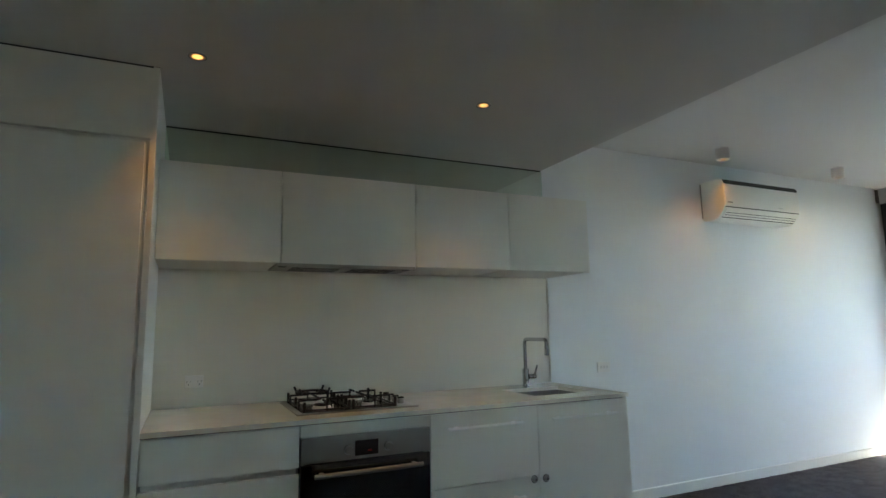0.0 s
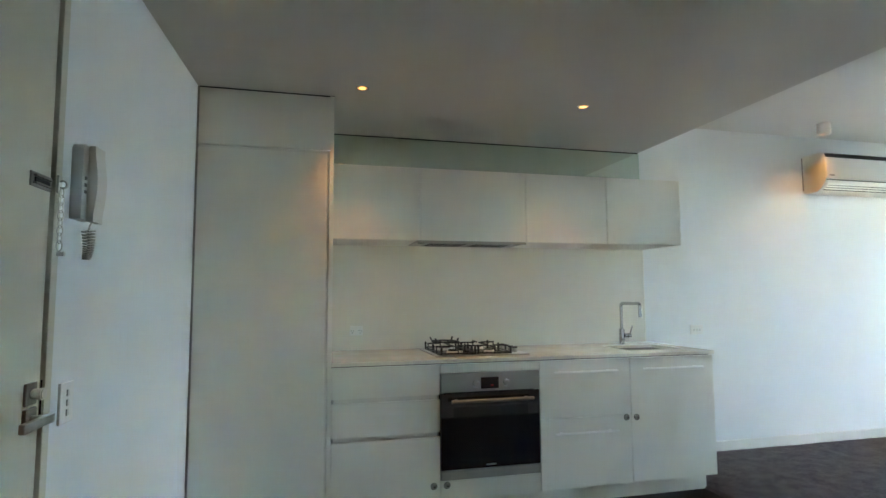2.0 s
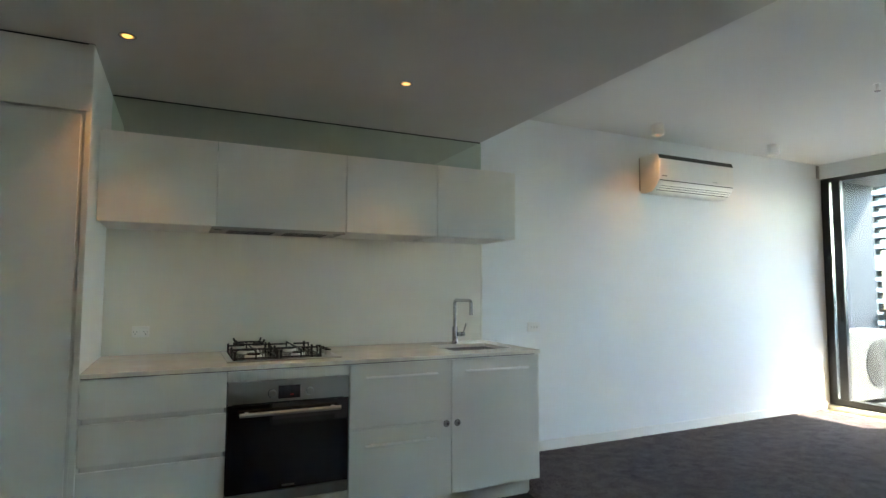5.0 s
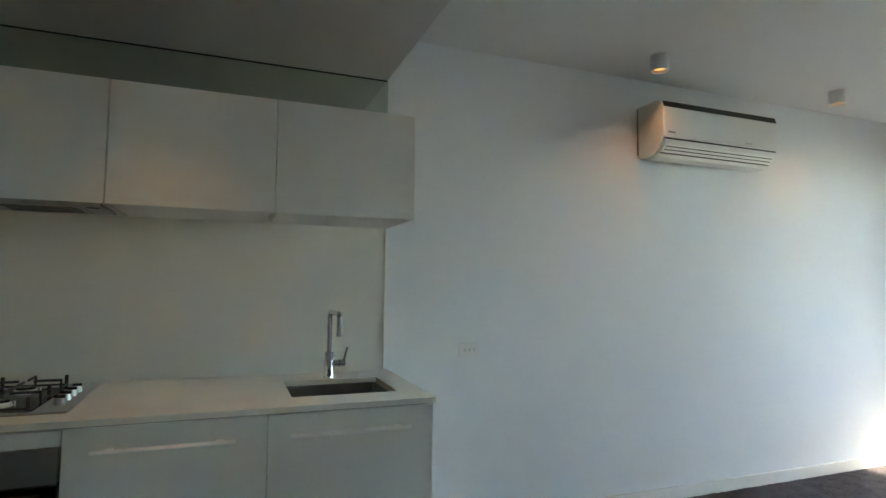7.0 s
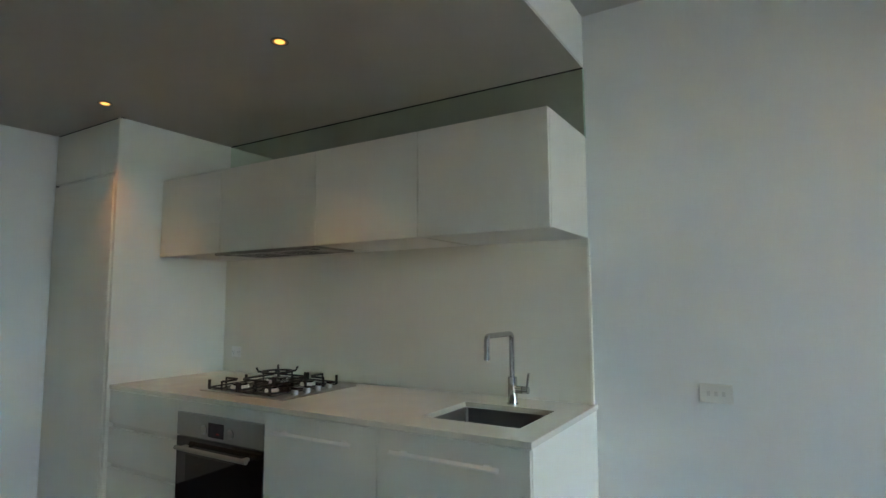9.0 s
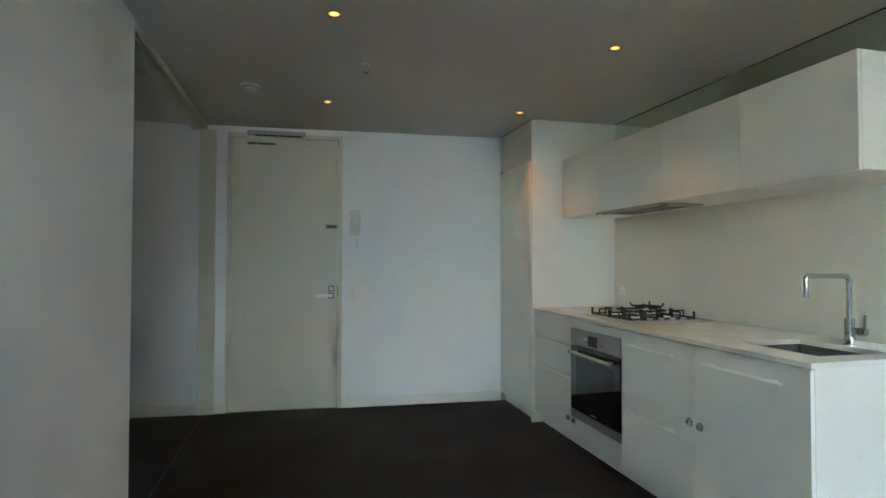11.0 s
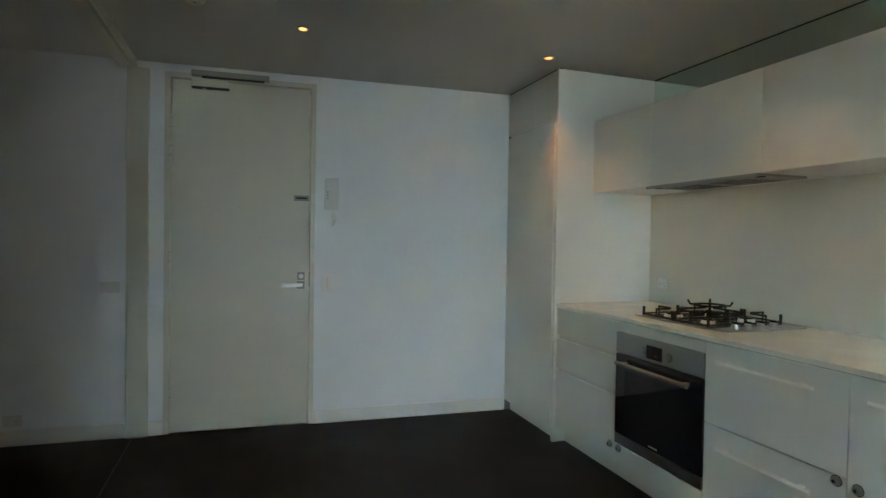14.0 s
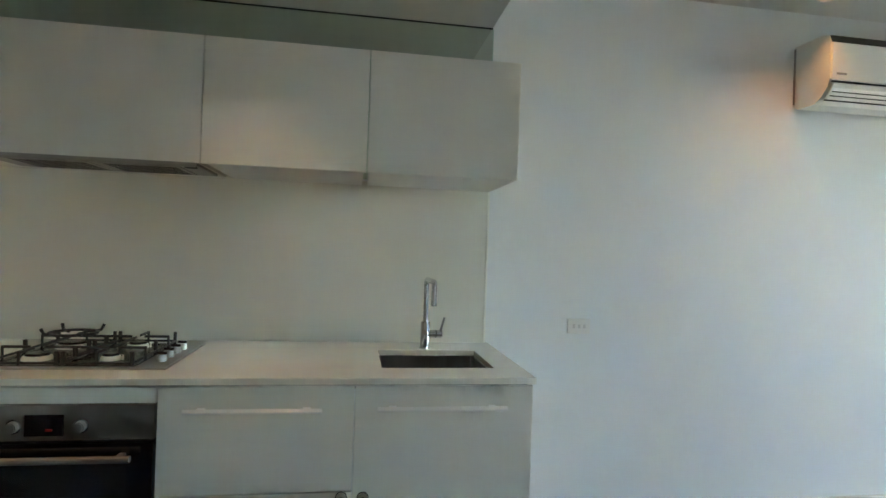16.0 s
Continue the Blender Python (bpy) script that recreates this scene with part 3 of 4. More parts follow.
for x in (0.71, 1.142):
    box(x - 0.010, x + 0.010, OF - 0.036, OF, 0.658, 0.672, 0.002, bm=hb)
part("handle", hb, DULL, od, "round steel door handle", smooth=True)
part("badge", box(0.890, 0.950, OF - 0.0015, OF, 0.290, 0.297), PALE_INK, od, "small pale print bar")
part("bottom_strip", box(OX0, OX1, OF, OF + 0.040, OZ0, 0.272, 0.002), STEEL, oven, "brushed steel lower strip")
part("side_gasket", box(OX0 - 0.003, OX1 + 0.003, OF + 0.041, OF + 0.046, OZ0 - 0.002, OZ1 + 0.002), DARK, oven)

unit = thing("pan_drawer_cabinet", (1.54, 3.0, CB), "white cabinet with two deep handled drawers", "cabinet")
carcass(unit, 1.235, 1.849)
p = front(unit, "drawer_front", 1.235, 1.849, 0.528, 0.874)
bar_handle(p, 1.318, 1.745, 0.800)
p = front(unit, "drawer_front", 1.235, 1.849, 0.110, 0.524)
bar_handle(p, 1.318, 1.745, 0.436)
child_lock(p, 1.815, 0.508)

unit = thing("sink_cabinet", (2.16, 3.0, CB), "white sink cabinet with one handled door", "cabinet")
carcass(unit, 1.849, 2.447)
p = front(unit, "door", 1.849, 2.465, 0.110, 0.874)
bar_handle(p, 1.925, 2.365, 0.802)
child_lock(p, 1.886, 0.505)
part("end_panel", box(2.447, 2.465, FRONT + 0.019, NORTH - 0.002, CB, CT, 0.001), CABINET, unit)

solid("kickboard", box(0.0, 2.42, FRONT + 0.075, FRONT + 0.091, 0.0, CB, 0.001), CABINET, "white kickboard under the base cabinets", "kickboard", base=(1.2, FRONT + 0.08, 0))
solid("kickboard", box(2.42, 2.436, FRONT + 0.075, NORTH, 0.0, CB, 0.001), CABINET, "white kickboard return at the cabinet end", "kickboard", base=(2.43, 3.0, 0))

# worktop with the bowl cut out
SX0, SX1, SY0, SY1 = 1.943, 2.362, 2.785, 3.145
b = bmesh.new()
def plate_with_hole(b, ox0, ox1, oy0, oy1, ix0, ix1, iy0, iy1, z0, z1):
    rows = []
    for z in (z0, z1):
        rows.append(([b.verts.new((x, y, z)) for x, y in ((ox0, oy0), (ox1, oy0), (ox1, oy1), (ox0, oy1))],
                     [b.verts.new((x, y, z)) for x, y in ((ix0, iy0), (ix1, iy0), (ix1, iy1), (ix0, iy1))]))
    for o, i in rows:
        for k in range(4):
            b.faces.new((o[k], o[(k + 1) % 4], i[(k + 1) % 4], i[k]))
    for s in (0, 1):
        for k in range(4):
            b.faces.new((rows[0][s][k], rows[0][s][(k + 1) % 4], rows[1][s][(k + 1) % 4], rows[1][s][k]))
plate_with_hole(b, 0.001, 2.472, FRONT - 0.006, NORTH - 0.0205, SX0, SX1, SY0, SY1, 0.8805, 0.902)
bmesh.ops.bevel(b, geom=[e for e in b.edges if abs(e.verts[0].co.z - e.verts[1].co.z) < 1e-5 and len(e.link_faces) == 2 and e.calc_face_angle(0) > 1], offset=0.002, segments=2, affect="EDGES")
top = thing("worktop", (1.2, 3.0, 0.8805), "glossy cream engineered-stone kitchen worktop", "worktop")
part("slab", b, STONE, top)
part("end_piece", box(2.4495, 2.472, NORTH - 0.0203, NORTH, 0.8805, 0.902), STONE, top)

bowl = thing("sink", ((SX0 + SX1) / 2, (SY0 + SY1) / 2, 0.70), "square undermount stainless steel sink bowl", "sink")
b = bmesh.new()
prof = [(0.012, 0.8795), (-0.004, 0.8795), (-0.004, 0.74), (-0.012, 0.718), (-0.035, 0.706), (-0.150, 0.702)]
rows = []
for o, z in prof:
    rows.append([b.verts.new((x, y, z)) for x, y in ((SX0 - o, SY0 - o), (SX1 + o, SY0 - o), (SX1 + o, SY1 + o), (SX0 - o, SY1 + o))])
for r0, r1 in zip(rows, rows[1:]):
    for k in range(4):
        b.faces.new((r0[k], r0[(k + 1) % 4], r1[(k + 1) % 4], r1[k]))
b.faces.new(rows[-1])
bmesh.ops.bevel(b, geom=[e for e in b.edges if abs(e.verts[0].co.z - e.verts[1].co.z) > 0.01], offset=0.012, segments=3, affect="EDGES")
bw = part("bowl", b, SINK, bowl, smooth=True)
bw.modifiers.new("sheet", "SOLIDIFY").thickness = 0.0012
part("waste", ring(((SX0 + SX1) / 2, (SY0 + SY1) / 2, 0.7022), (0, 0, 1), 0.016, 0.042, 0.003, 32), CHROME, bowl, "chrome basket waste")

tap = thing("kitchen_tap", (2.15, 3.20, 0.902), "chrome square-neck kitchen mixer tap beside the sink", "tap")
TY0 = 3.195
part("base_ring", rod((2.15, TY0, 0.902), (2.15, TY0, 0.908), 0.026, n=32, bevel=0.002), CHROME, tap, smooth=True)
part("body", rod((2.15, TY0, 0.908), (2.15, TY0, 1.020), 0.0205, n=32, bevel=0.002), CHROME, tap, smooth=True)
neck = [(2.15, TY0, 1.02)] + bend((2.15, TY0, 1.02), (2.15, TY0, 1.207), (2.15, 2.955, 1.207), 0.030) + bend((2.15, TY0, 1.207), (2.15, 2.955, 1.207), (2.15, 2.955, 1.12), 0.022) + [(2.15, 2.955, 1.128)]
part("spout", tube(neck, 0.0115, 20), CHROME, tap, "squared chrome spout", smooth=True)
part("aerator", rod((2.15, 2.955, 1.112), (2.15, 2.955, 1.128), 0.0125, n=24, bevel=0.001), CHROME, tap, smooth=True)
cart = part("cartridge", rod((2.168, TY0, 0.966), (2.225, TY0, 0.966), 0.0165, n=28, bevel=0.002), CHROME, tap, smooth=True)
part("cartridge_gap", ring((2.196, TY0, 0.966), (1, 0, 0), 0.0160, 0.0172, 0.003, 28), DARK, cart)
part("lever", tube([(2.217, TY0, 0.975), (2.222, TY0 - 0.004, 0.995), (2.232, TY0 - 0.014, 1.040)], 0.0055, 12), CHROME, cart, smooth=True)

# ---- gas cooktop ----
HX0, HX1, HY0, HY1, HZ = 0.622, 1.222, 2.742, 3.252, 0.902
hob = thing("gas_cooktop", (0.92, 3.0, HZ), "stainless four-burner gas cooktop with black cast-iron trivets", "cooktop")
b = box(HX0, HX1, HY0, HY1, HZ, HZ + 0.007, 0.003)
part("steel_plate", b, STEEL, hob, "brushed steel hob plate")
part("well", box(HX0 + 0.03, HX1 - 0.105, HY0 + 0.03, HY1 - 0.03, HZ + 0.007, HZ + 0.0085), ENAMEL, hob, "black enamel burner well")
BURN = [(0.765, 2.875, 0.042), (0.765, 3.120, 0.055), (1.000, 2.875, 0.030), (1.000, 3.120, 0.036)]
for bx, by, r in BURN:
    bn = part("burner", rod((bx, by, HZ + 0.0085), (bx, by, HZ + 0.024), r * 1.15, r, 28, bevel=0.002), ALU, hob, "aluminium burner ring", smooth=True)
    part("burner_cap", rod((bx, by, HZ + 0.024), (bx, by, HZ + 0.032), r * 0.92, r * 0.86, 28, bevel=0.002), ENAMEL, bn, smooth=True)
    part("igniter", rod((bx + r * 1.3, by, HZ + 0.0085), (bx + r * 1.3, by, HZ + 0.026), 0.003, n=8), PLASTIC, bn)


def trivet(x0, x1, y0, y1, centres):
    """Cast-iron grate: rim on short legs, with fingers towards the burners."""
    z0, z1 = HZ + 0.044, HZ + 0.056
    b = None
    for xa, xb, ya, yb in ((x0, x1, y0, y0 + 0.007), (x0, x1, y1 - 0.007, y1), (x0, x0 + 0.007, y0, y1), (x1 - 0.007, x1, y0, y1)):
        b = box(xa, xb, ya, yb, z0 - 0.030, z0 - 0.022, 0.002, 1, bm=b)
    ym = (y0 + y1) / 2
    for x in (x0 + 0.006, x1 - 0.006):
        for y in (y0 + 0.006, y1 - 0.006, ym):
            box(x - 0.006, x + 0.006, y - 0.006, y + 0.006, HZ + 0.0085, z1, 0.002, 1, bm=b)
    for cx, cy in centres:
        for ax, ay, bx, by in ((x0, cy, cx - 0.026, cy), (x1, cy, cx + 0.026, cy), (cx, (y0 if cy < ym else ym), cx, cy - 0.026), (cx, (ym if cy < ym else y1), cx, cy + 0.026)):
            box(min(ax, bx) - 0.0035, max(ax, bx) + 0.0035, min(ay, by) - 0.0035, max(ay, by) + 0.0035, z0 + 0.003, z1 + 0.001, 0.002, 1, bm=b)
            if abs(ay - ym) > 0.001 or abs(ax - bx) > 0.001:
                box(ax - 0.004, ax + 0.004, ay - 0.004, ay + 0.004, HZ + 0.0085, z1 + 0.001, 0.002, 1, bm=b)
    return b


part("trivet", trivet(0.655, 0.880, HY0 + 0.022, HY1 - 0.022, [(0.765, 2.875), (0.765, 3.120)]), IRON, hob, "black cast-iron pan support")
part("trivet", trivet(0.888, 1.112, HY0 + 0.022, HY1 - 0.022, [(1.000, 2.875), (1.000, 3.120)]), IRON, hob, "black cast-iron pan support")
b = ring((0.765, 3.120, HZ + 0.059), (0, 0, 1), 0.075, 0.085, 0.010, 28)
for k in range(4):
    a = math.pi / 4 + k * math.pi / 2
    c, s = math.cos(a), math.sin(a)
    tube([(0.765 + 0.045 * c, 3.120 + 0.045 * s, HZ + 0.064), (0.765 + 0.098 * c, 3.120 + 0.098 * s, HZ + 0.066), (0.765 + 0.110 * c, 3.120 + 0.110 * s, HZ + 0.088)], 0.006, 8, bm=b)
part("wok_ring", b, IRON, hob, "black cast-iron wok ring")
for k in range(4):
    y = 2.865 + k * 0.078
    kn = part("knob", rod((1.170, y, HZ + 0.007), (1.170, y, HZ + 0.030), 0.019, 0.016, 24, bevel=0.002), STEEL, hob, "satin metal gas control knob", smooth=True)
    part("knob_grip", box(1.153, 1.187, y - 0.0035, y + 0.0035, HZ + 0.030, HZ + 0.040, 0.002), ENAMEL, kn)

# ---- splashback, mirror and wall cabinets ----
UZ0, UZ1, UX1 = 1.622, 2.082, 2.457
solid("splashback", box(0.001, 2.449, NORTH - 0.020, NORTH, 0.9025, UZ0 + 0.02), SPLASH, "glossy cream back-painted glass splashback", "splashback", "structure")
solid("splashback_edge", box(2.449, 2.459, NORTH - 0.023, NORTH, 0.9025, UZ0, 0.001), SPLASH_EDGE, "off-white trim along the splashback edge", "trim", "structure")
mir = thing("mirror_strip", (1.2, NORTH - 0.006, UZ0 + 0.03), "green-tinted mirror strip above the wall cabinets", "mirror")
part("mirror_pane", box(0.001, 2.449, NORTH - 0.012, NORTH, UZ0 + 0.03, LOW - 0.009), MIRROR, mir)
part("polished_edge", box(2.449, 2.453, NORTH - 0.012, NORTH, UZ1, LOW - 0.009), GLASS_EDGE, mir, "green glass edge")
solid("mirror_gap", box(0.001, 2.449, NORTH - 0.010, NORTH, LOW - 0.009, LOW), DARK, "dark joint between mirror and ceiling", "trim", "structure")
UJ = [0.003, 0.555, 1.270, 1.866, UX1]
for i in range(4):
    a, c = UJ[i], UJ[i + 1]
    lab = ["white wall cabinet beside the tall cabinet", "white wide wall cabinet above the rangehood", "white wall cabinet with a flush door", "white wall cabinet at the open end"][i]
    u = thing("wall_cabinet", ((a + c) / 2, UPPER, UZ0), lab, "cabinet", "wall cabinets over the worktop")
    part("body", box(a + (0.012 if i else 0.001), c - (0.012 if i < 3 else 0.001), UPPER + 0.020, NORTH - 0.021, UZ0 + 0.001, UZ1, 0.001), CABINET, u)
    part("door", box(a + 0.0018, c - 0.0018, UPPER, UPPER + 0.018, UZ0 - 0.003, UZ1, 0.0015), CABINET, u)

hood = thing("rangehood", (0.91, 3.0, UZ0 - 0.02), "slim undermount stainless rangehood with slotted filters", "rangehood")
RX0, RX1, RY0, RY1 = 0.535, 1.262, UPPER - 0.012, 3.175
part("front_lip", box(RX0, RX1, RY0, RY0 + 0.012, UZ0 - 0.020, UZ0 - 0.004, 0.002), HOOD, hood)
part("body", box(RX0, RX1, RY0 + 0.012, RY1, UZ0 - 0.014, UZ0 - 0.0035, 0.001), HOOD, hood)
for fx0, fx1 in ((RX0 + 0.07, 0.885), (0.915, RX1 - 0.07)):
    fl = part("filter", box(fx0, fx1, RY0 + 0.04, RY1 - 0.03, UZ0 - 0.018, UZ0 - 0.014, 0.001), HOOD, hood, "aluminium grease filter")
    for k in range(9):
        y = RY0 + 0.058 + k * 0.0235
        part("slot", box(fx0 + 0.015, fx1 - 0.015, y, y + 0.010, UZ0 - 0.0187, UZ0 - 0.018), DARK, fl)
for x in (RX0 + 0.035, RX1 - 0.035):
    part("hood_lamp", rod((x, RY0 + 0.06, UZ0 - 0.017), (x, RY0 + 0.06, UZ0 - 0.014), 0.022, n=24), DARK, hood, "unlit round hood lamp")

# ---- split-system air conditioner ----
AX0, AX1, AZ0, AZ1, AY = 4.088, 5.030, 2.135, 2.468, 3.145
ac = thing("air_conditioner", (4.56, NORTH, AZ0), "white wall-mounted split-system air conditioner", "air conditioner")
out = [(NORTH, AZ0 + 0.02), (NORTH, AZ1), (AY + 0.05, AZ1), (AY + 0.012, AZ1 - 0.012), (AY, AZ1 - 0.045), (AY, AZ0 + 0.105), (AY + 0.012, AZ0 + 0.070), (AY + 0.05, AZ0 + 0.025), (AY + 0.09, AZ0), (NORTH - 0.03, AZ0)]
part("case", profile(out, AX0, AX1), PLASTIC, ac, smooth=False)
part("front_panel", box(AX0 + 0.004, AX1 - 0.004, AY - 0.008, AY, AZ0 + 0.100, AZ1 - 0.050, 0.003), PLASTIC, ac, "glossy white front panel")
part("intake_slot", profile([(AY - 0.004, AZ1 - 0.049), (AY - 0.004, AZ1 - 0.044), (AY + 0.008, AZ1 - 0.012), (AY + 0.014, AZ1 - 0.011), (AY + 0.004, AZ1 - 0.049)], AX0 + 0.006, AX1 - 0.006), DARK, ac, "dark air intake strip")
fl = part("louvre_flap", profile([(AY + 0.002, AZ0 + 0.088), (AY + 0.010, AZ0 + 0.066), (AY + 0.046, AZ0 + 0.020), (AY + 0.042, AZ0 + 0.016), (AY + 0.004, AZ0 + 0.062), (AY - 0.003, AZ0 + 0.086)], AX0 + 0.02, AX1 - 0.02), PLASTIC, ac, "air outlet flap")
part("outlet_gap", box(AX0 + 0.012, AX1 - 0.012, AY - 0.003, AY + 0.01, AZ0 + 0.0905, AZ0 + 0.0965), DARK, ac)
part("lower_gap", box(AX0 + 0.02, AX1 - 0.02, AY + 0.047, AY + 0.054, AZ0 + 0.012, AZ0 + 0.017), DARK, ac)
for k, (y, z) in enumerate(((0.018, 0.050), (0.032, 0.033))):
    part("louvre_line", box(AX0 + 0.03, AX1 - 0.03, AY + y - 0.004, AY + y + 0.004, AZ0 + z - 0.004, AZ0 + z), DARK, ac)
part("badge", box(AX0 + 0.03, AX0 + 0.085, AY - 0.0095, AY - 0.008, AZ0 + 0.125, AZ0 + 0.135), GREY, ac, "small grey maker plate")
part("indicator_label", box(AX1 - 0.29, AX1 - 0.23, AY - 0.0095, AY - 0.008, AZ0 + 0.118, AZ0 + 0.126), PALE_INK, ac)
part("wall_mount", box(AX0 - 0.004, AX0, NORTH - 0.01, NORTH, AZ0 + 0.03, AZ1 - 0.01), GREY, ac)

# ---- ceiling lights ----
LAMP = (1.0, 0.56, 0.22)


def spot(name, place, watts, degrees):
    o = new(name, bpy.data.lights.new(name, "SPOT"))
    o.location = place
    o.data.energy, o.data.color, o.data.spot_size, o.data.spot_blend, o.data.shadow_soft_size = watts, LAMP, radians(degrees), 1.0, 0.02
    return o


for x, y in ((0.142, 2.453), (1.476, 2.451), (0.070, 1.011), (1.515, 0.975)):
    dl = thing("downlight", (x, y, LOW), "small lit recessed downlight with a steel rim", "downlight", "kitchen downlights")
    part("rim", ring((x, y, LOW - 0.003), (0, 0, 1), 0.030, 0.037, 0.003, 32), DULL, dl)
    part("reflector", ring((x, y, LOW - 0.002), (0, 0, 1), 0.021, 0.030, 0.0015, 32), GOLD, dl, "gold reflector ring")
    part("lamp", rod((x, y, LOW - 0.0022), (x, y, LOW - 0.0005), 0.0208, n=28), WARM, dl, "warm glowing lamp face")
    spot("downlight_beam", (x, y, LOW - 0.012), DOWN_W, 84)
for x, y in ((3.955, 3.023), (5.450, 3.026)):
    sp = thing("surface_spotlight", (x, y, HIGH), "white cylindrical ceiling spotlight, lit", "spotlight", "living room spotlights")
    part("housing", ring((x, y, 2.567), (0, 0, 1), 0.042, 0.050, HIGH - 2.567, 36), PLASTIC, sp, smooth=True)
    part("reflector", ring((x, y, 2.580), (0, 0, 1), 0.028, 0.0418, 0.012, 32), NICKEL, sp)
    part("lamp", rod((x, y, 2.586), (x, y, 2.592), 0.0275, n=28), WARM, sp, "warm glowing lamp face")
    spot("spotlight_beam", (x, y, 2.560), SPOT_W, 125)

smoke = thing("smoke_detector", (0.325, 0.505, LOW), "white round smoke detector on the kitchen ceiling", "smoke detector")
part("base", rod((0.325, 0.505, LOW - 0.014), (0.325, 0.505, LOW), 0.062, n=40, bevel=0.003), PLASTIC, smoke, smooth=True)
part("chamber", rod((0.325, 0.505, LOW - 0.044), (0.325, 0.505, LOW - 0.014), 0.036, 0.052, 40, bevel=0.006), IVORY, smoke, smooth=True)
part("vent_band", ring((0.325, 0.505, LOW - 0.020), (0, 0, 1), 0.048, 0.0535, 0.004, 40), GREY, smoke)
part("indicator", rod((0.345, 0.505, LOW - 0.047), (0.345, 0.505, LOW - 0.043), 0.004, n=12), DARK, smoke)


def sprinkler(x, y, z):
    s = thing("fire_sprinkler", (x, y, z), "small chrome pendent fire sprinkler head", "sprinkler")
    part("escutcheon", ring((x, y, z - 0.006), (0, 0, 1), 0.011, 0.022, 0.004, 28), PLASTIC, s)
    part("stem", rod((x, y, z - 0.030), (x, y, z), 0.007, 0.010, 16), NICKEL, s)
    for k in (-1, 1):
        part("frame_arm", tube([(x + k * 0.009, y, z - 0.028), (x + k * 0.013, y, z - 0.040), (x + k * 0.004, y, z - 0.052)], 0.0025, 8), NICKEL, s)
    part("deflector", rod((x, y, z - 0.055), (x, y, z - 0.052), 0.017, n=20), DULL, s)


sprinkler(0.905, 1.19, LOW)
sprinkler(4.52, 1.69, HIGH)

# ---- balcony glazing ----
GX = EAST + 0.06
glz = thing("window_1", (GX, 1.7, 0.06), "charcoal aluminium sliding balcony door with clear glass", "window")
glz["kind"] = "structure"
part("jamb", box(EAST + 0.03, EAST + 0.12, 3.288, NORTH, 0.06, WH, 0.003), FRAME, glz)
part("jamb", box(EAST + 0.03, EAST + 0.12, SOUTH, SOUTH + 0.08, 0.06, WH, 0.003), FRAME, glz)
part("head", box(EAST + 0.03, EAST + 0.12, SOUTH + 0.08, 3.288, WH - 0.05, WH, 0.003), FRAME, glz)
part("bottom_rail", box(EAST + 0.03, EAST + 0.12, SOUTH + 0.08, 3.288, 0.06, 0.13, 0.003), FRAME, glz)
part("stile", box(EAST + 0.01, EAST + 0.07, 3.165, 3.247, 0.13, WH - 0.05, 0.003), FRAME, glz)
for y in (2.20, 1.20):
    part("stile", box(EAST + 0.03, EAST + 0.10, y - 0.04, y + 0.04, 0.13, WH - 0.05, 0.003), FRAME, glz)
for y0, y1 in ((3.247, 3.288), (2.24, 3.165), (1.24, 2.16), (SOUTH + 0.08, 1.16)):
    pn = part("pane", box(GX - 0.003, GX + 0.003, y0, y1, 0.13, WH - 0.05), PANE, glz)
    pn.visible_shadow = False
part("pull_handle", box(EAST - 0.012, EAST + 0.01, 3.195, 3.215, 0.95, 1.25, 0.003), FRAME, glz)

# ---- balcony ----
BX = 8.55
solid("balcony_slab", box(EAST + T, BX, -0.4, 4.9, -0.2, 0.0), TILE, "dark grey tiled balcony floor", "balcony", "structure")
solid("balcony_soffit", box(EAST + T, BX, -0.4, 4.9, 2.62, 2.85), CONCRETE, "concrete slab of the balcony above", "balcony", "structure")
solid("balcony_wall", box(EAST + T, 8.43, 3.72, 3.92, 0.0, 2.62), RENDERED, "blue-grey rendered balcony side wall, the southern one unseen and added", "wall", "structure")
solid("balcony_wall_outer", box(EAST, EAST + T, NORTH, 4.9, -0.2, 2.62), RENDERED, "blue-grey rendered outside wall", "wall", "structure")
# unseen wall added to block sky light from the south-east
solid("balcony_light_block_south", box(EAST + T, BX - 0.2, -0.4, -0.2, 0.0, 2.62), RENDERED, "blue-grey rendered balcony side wall, the southern one unseen and added", "wall", "structure")
rail = thing("balustrade", (BX - 0.06, 1.6, 0), "glass balcony balustrade with a charcoal top rail", "balustrade")
part("top_rail", box(BX - 0.09, BX - 0.03, -0.4, 3.72, 1.0, 1.04, 0.004), FRAME, rail)
for k in range(5):
    y = -0.35 + k * 1.0
    part("post", box(BX - 0.08, BX - 0.04, y - 0.02, y + 0.02, 0.0, 1.0, 0.003), FRAME, rail)
    if k < 4:
        g = part("pane", box(BX - 0.066, BX - 0.056, y + 0.02, y + 0.98, 0.06, 1.0), PANE, rail)
        g.visible_shadow = False

cu = thing("condenser_unit", (7.45, 3.48, 0), "off-white outdoor air-conditioning condenser on the balcony, coloured darker against the strong daylight", "condenser")
UX0, UX1b, UY0, UY1, UT = 7.02, 7.92, 3.30, 3.64, 0.83
part("case", box(UX0, UX1b, UY0, UY1, 0.06, UT, 0.012), DIMMED_METAL, cu)
part("foot", box(UX0 + 0.10, UX0 + 0.16, UY0, UY1, 0.0, 0.06), GREY, cu)
part("foot", box(UX1b - 0.16, UX1b - 0.10, UY0, UY1, 0.0, 0.06), GREY, cu)
FCX, FCZ = 7.60, 0.46
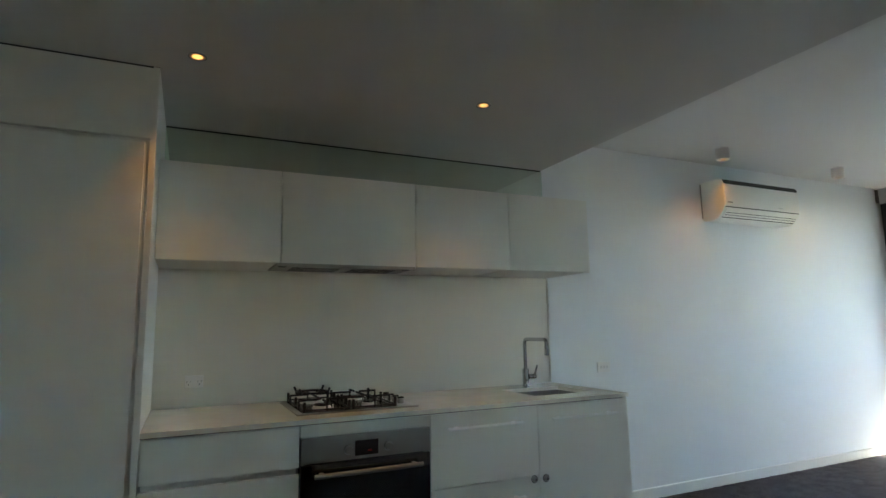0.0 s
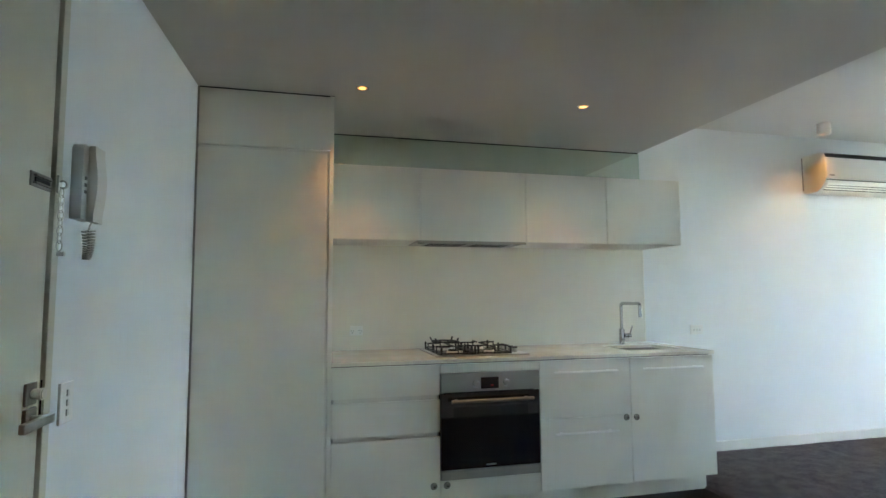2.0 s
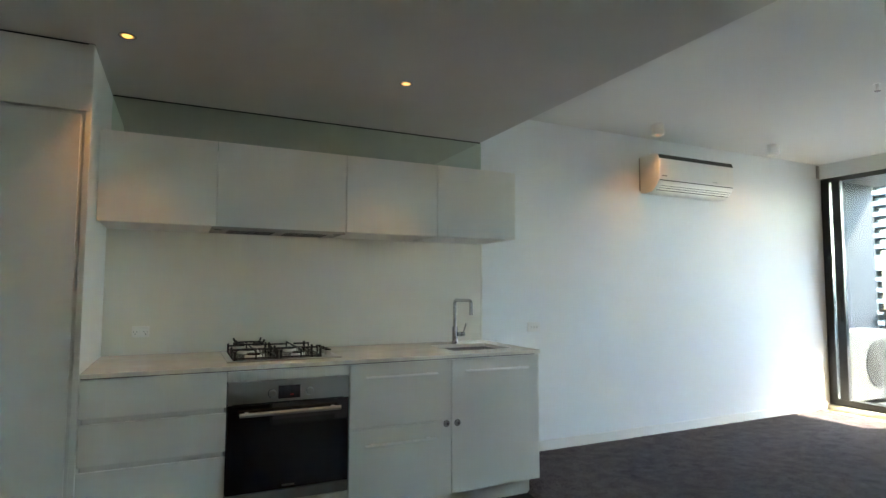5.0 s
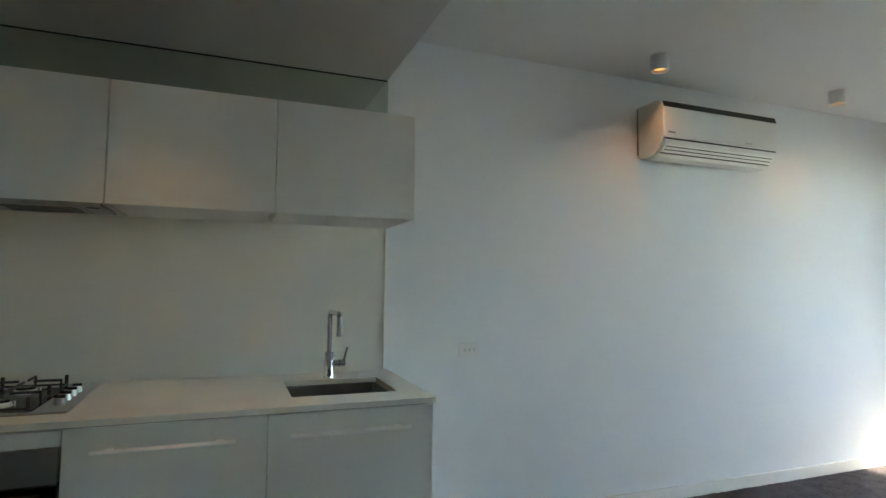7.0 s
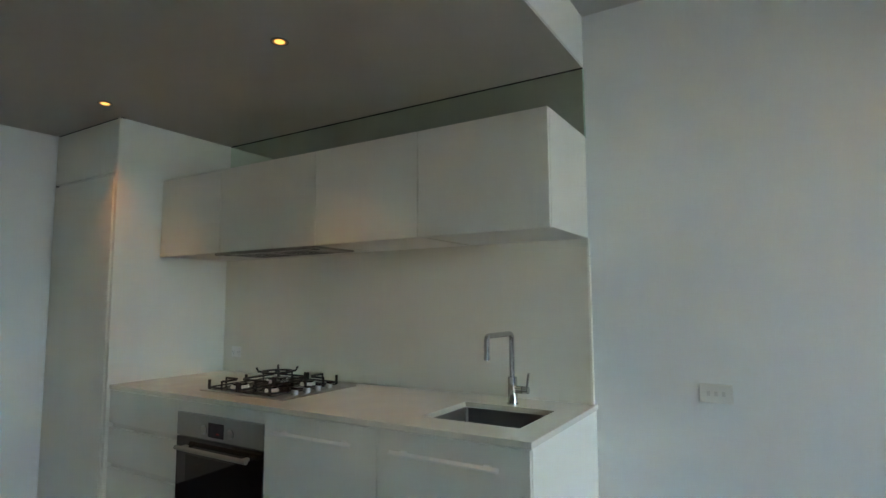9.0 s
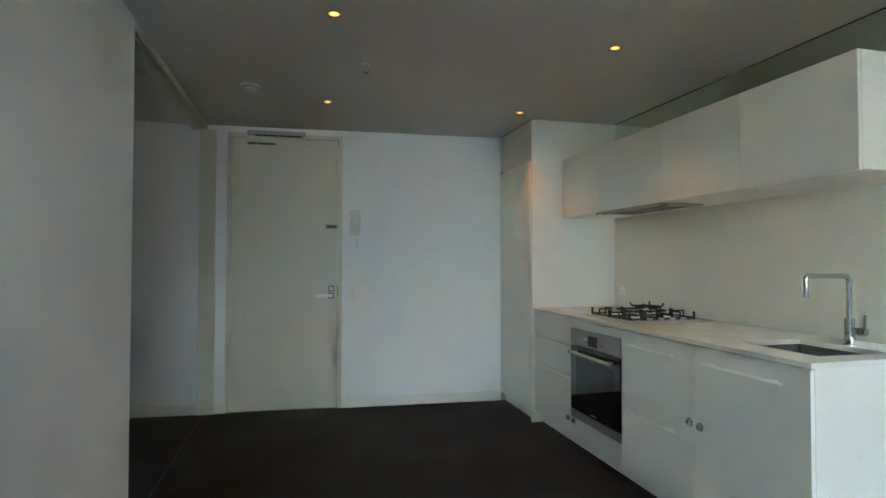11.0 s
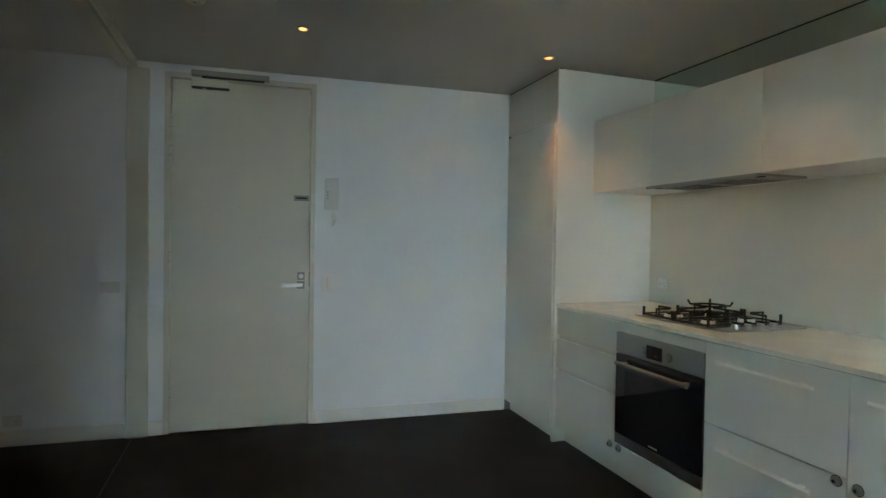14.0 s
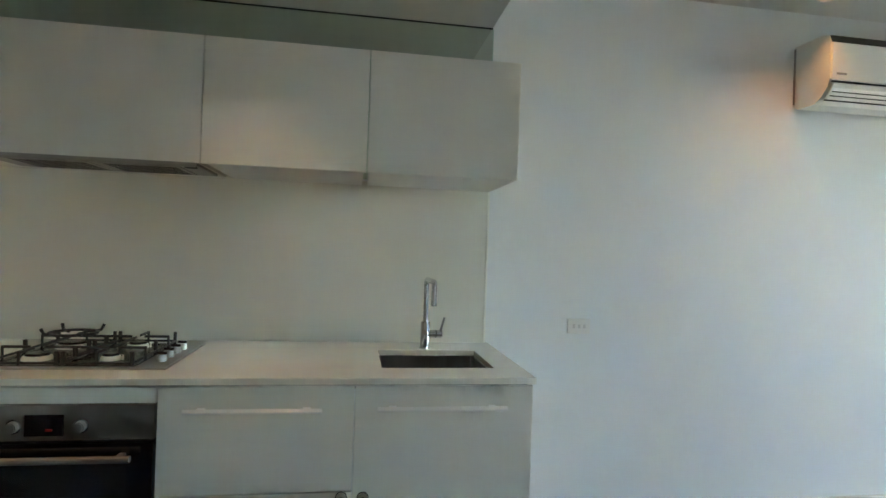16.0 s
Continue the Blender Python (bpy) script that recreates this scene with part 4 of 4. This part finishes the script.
part("fan_recess", rod((FCX, UY0 - 0.002, FCZ), (FCX, UY0 + 0.02, FCZ), 0.27, n=48), DARK, cu)
b = None
for r in range(1, 12):
    b = ring((FCX, UY0 - 0.010, FCZ), (0, -1, 0), 0.0235 * r, 0.0235 * r + 0.007, 0.005, 40, bm=b)
for k in range(12):
    a = 2 * math.pi * k / 12
    tube([(FCX + 0.02 * math.cos(a), UY0 - 0.010, FCZ + 0.02 * math.sin(a)), (FCX + 0.265 * math.cos(a), UY0 - 0.010, FCZ + 0.265 * math.sin(a))], 0.003, 6, bm=b)
part("fan_grille", b, DIMMED_METAL, cu, "round off-white fan guard, coloured darker against the daylight")
part("vent_side", box(UX0 - 0.004, UX0, UY0 + 0.04, UY1 - 0.04, 0.14, UT - 0.08, 0.001), GREY, cu)

# ---- neighbouring tower and the ground far below ----
GZ = -14.0
solid("ground", box(-300, 600, -400, 400, GZ - 1, GZ), GROUND, "grey asphalt ground far below the balcony", "ground", "structure", smooth=False)
tower = thing("apartment_building", (26, 16, GZ), "pale concrete apartment tower with louvred balconies", "building")
TX, TY_0, TY_1 = 22.0, 4.0, 30.0
part("wall", box(TX + 0.4, TX + 12, TY_0, TY_1, GZ, 24), FACADE_GLASS, tower)
for k in range(13):
    z = GZ + 1 + k * 3.0
    part("floor_edge", box(TX, TX + 0.5, TY_0, TY_1, z, z + 0.35), FACADE, tower)
for k in range(14):
    y = TY_0 + 1 + k * 1.9
    part("fin", box(TX + 0.1, TX + 0.45, y, y + 0.25, GZ, 24), FACADE, tower)
b = None
for k in range(100):
    z = GZ + 1.5 + k * 0.37
    b = box(TX - 0.15, TX + 0.05, TY_0 + 4, TY_1, z, z + 0.14, bm=b)
part("louvre_screen", b, FACADE, tower, "pale horizontal louvre blades")
part("roof", box(TX, TX + 12, TY_0, TY_1, 24, 24.6), FACADE, tower)

# unseen blocks beside the tower, added to cut low sky light into the rooms
for x0, x1, y0, y1, top in ((TX + 0.4, TX + 12, -2.5, TY_0, 3.2), (TX + 0.4, TX + 12, -16.0, -2.5, 1.4), (10.5, TX + 12, -28.0, -16.0, 5.0), (10.5, 16.0, -16.0, -2.8, 4.4)):
    part("sky_blocker", box(x0, x1, y0, y1, GZ, top), FACADE, tower, "unseen concrete block added to screen off the low sky")
    part("blocker_parapet", box(x0 - 0.1, x0 + 0.2, y0, y1, top, top + 0.3), FACADE, tower)
    for k in range(4):
        part("blocker_window_band", box(x0 - 0.04, x0, y0 + 0.5, y1 - 0.5, GZ + 1 + k * 3.6, GZ + 2.7 + k * 3.6), FACADE_GLASS, tower)
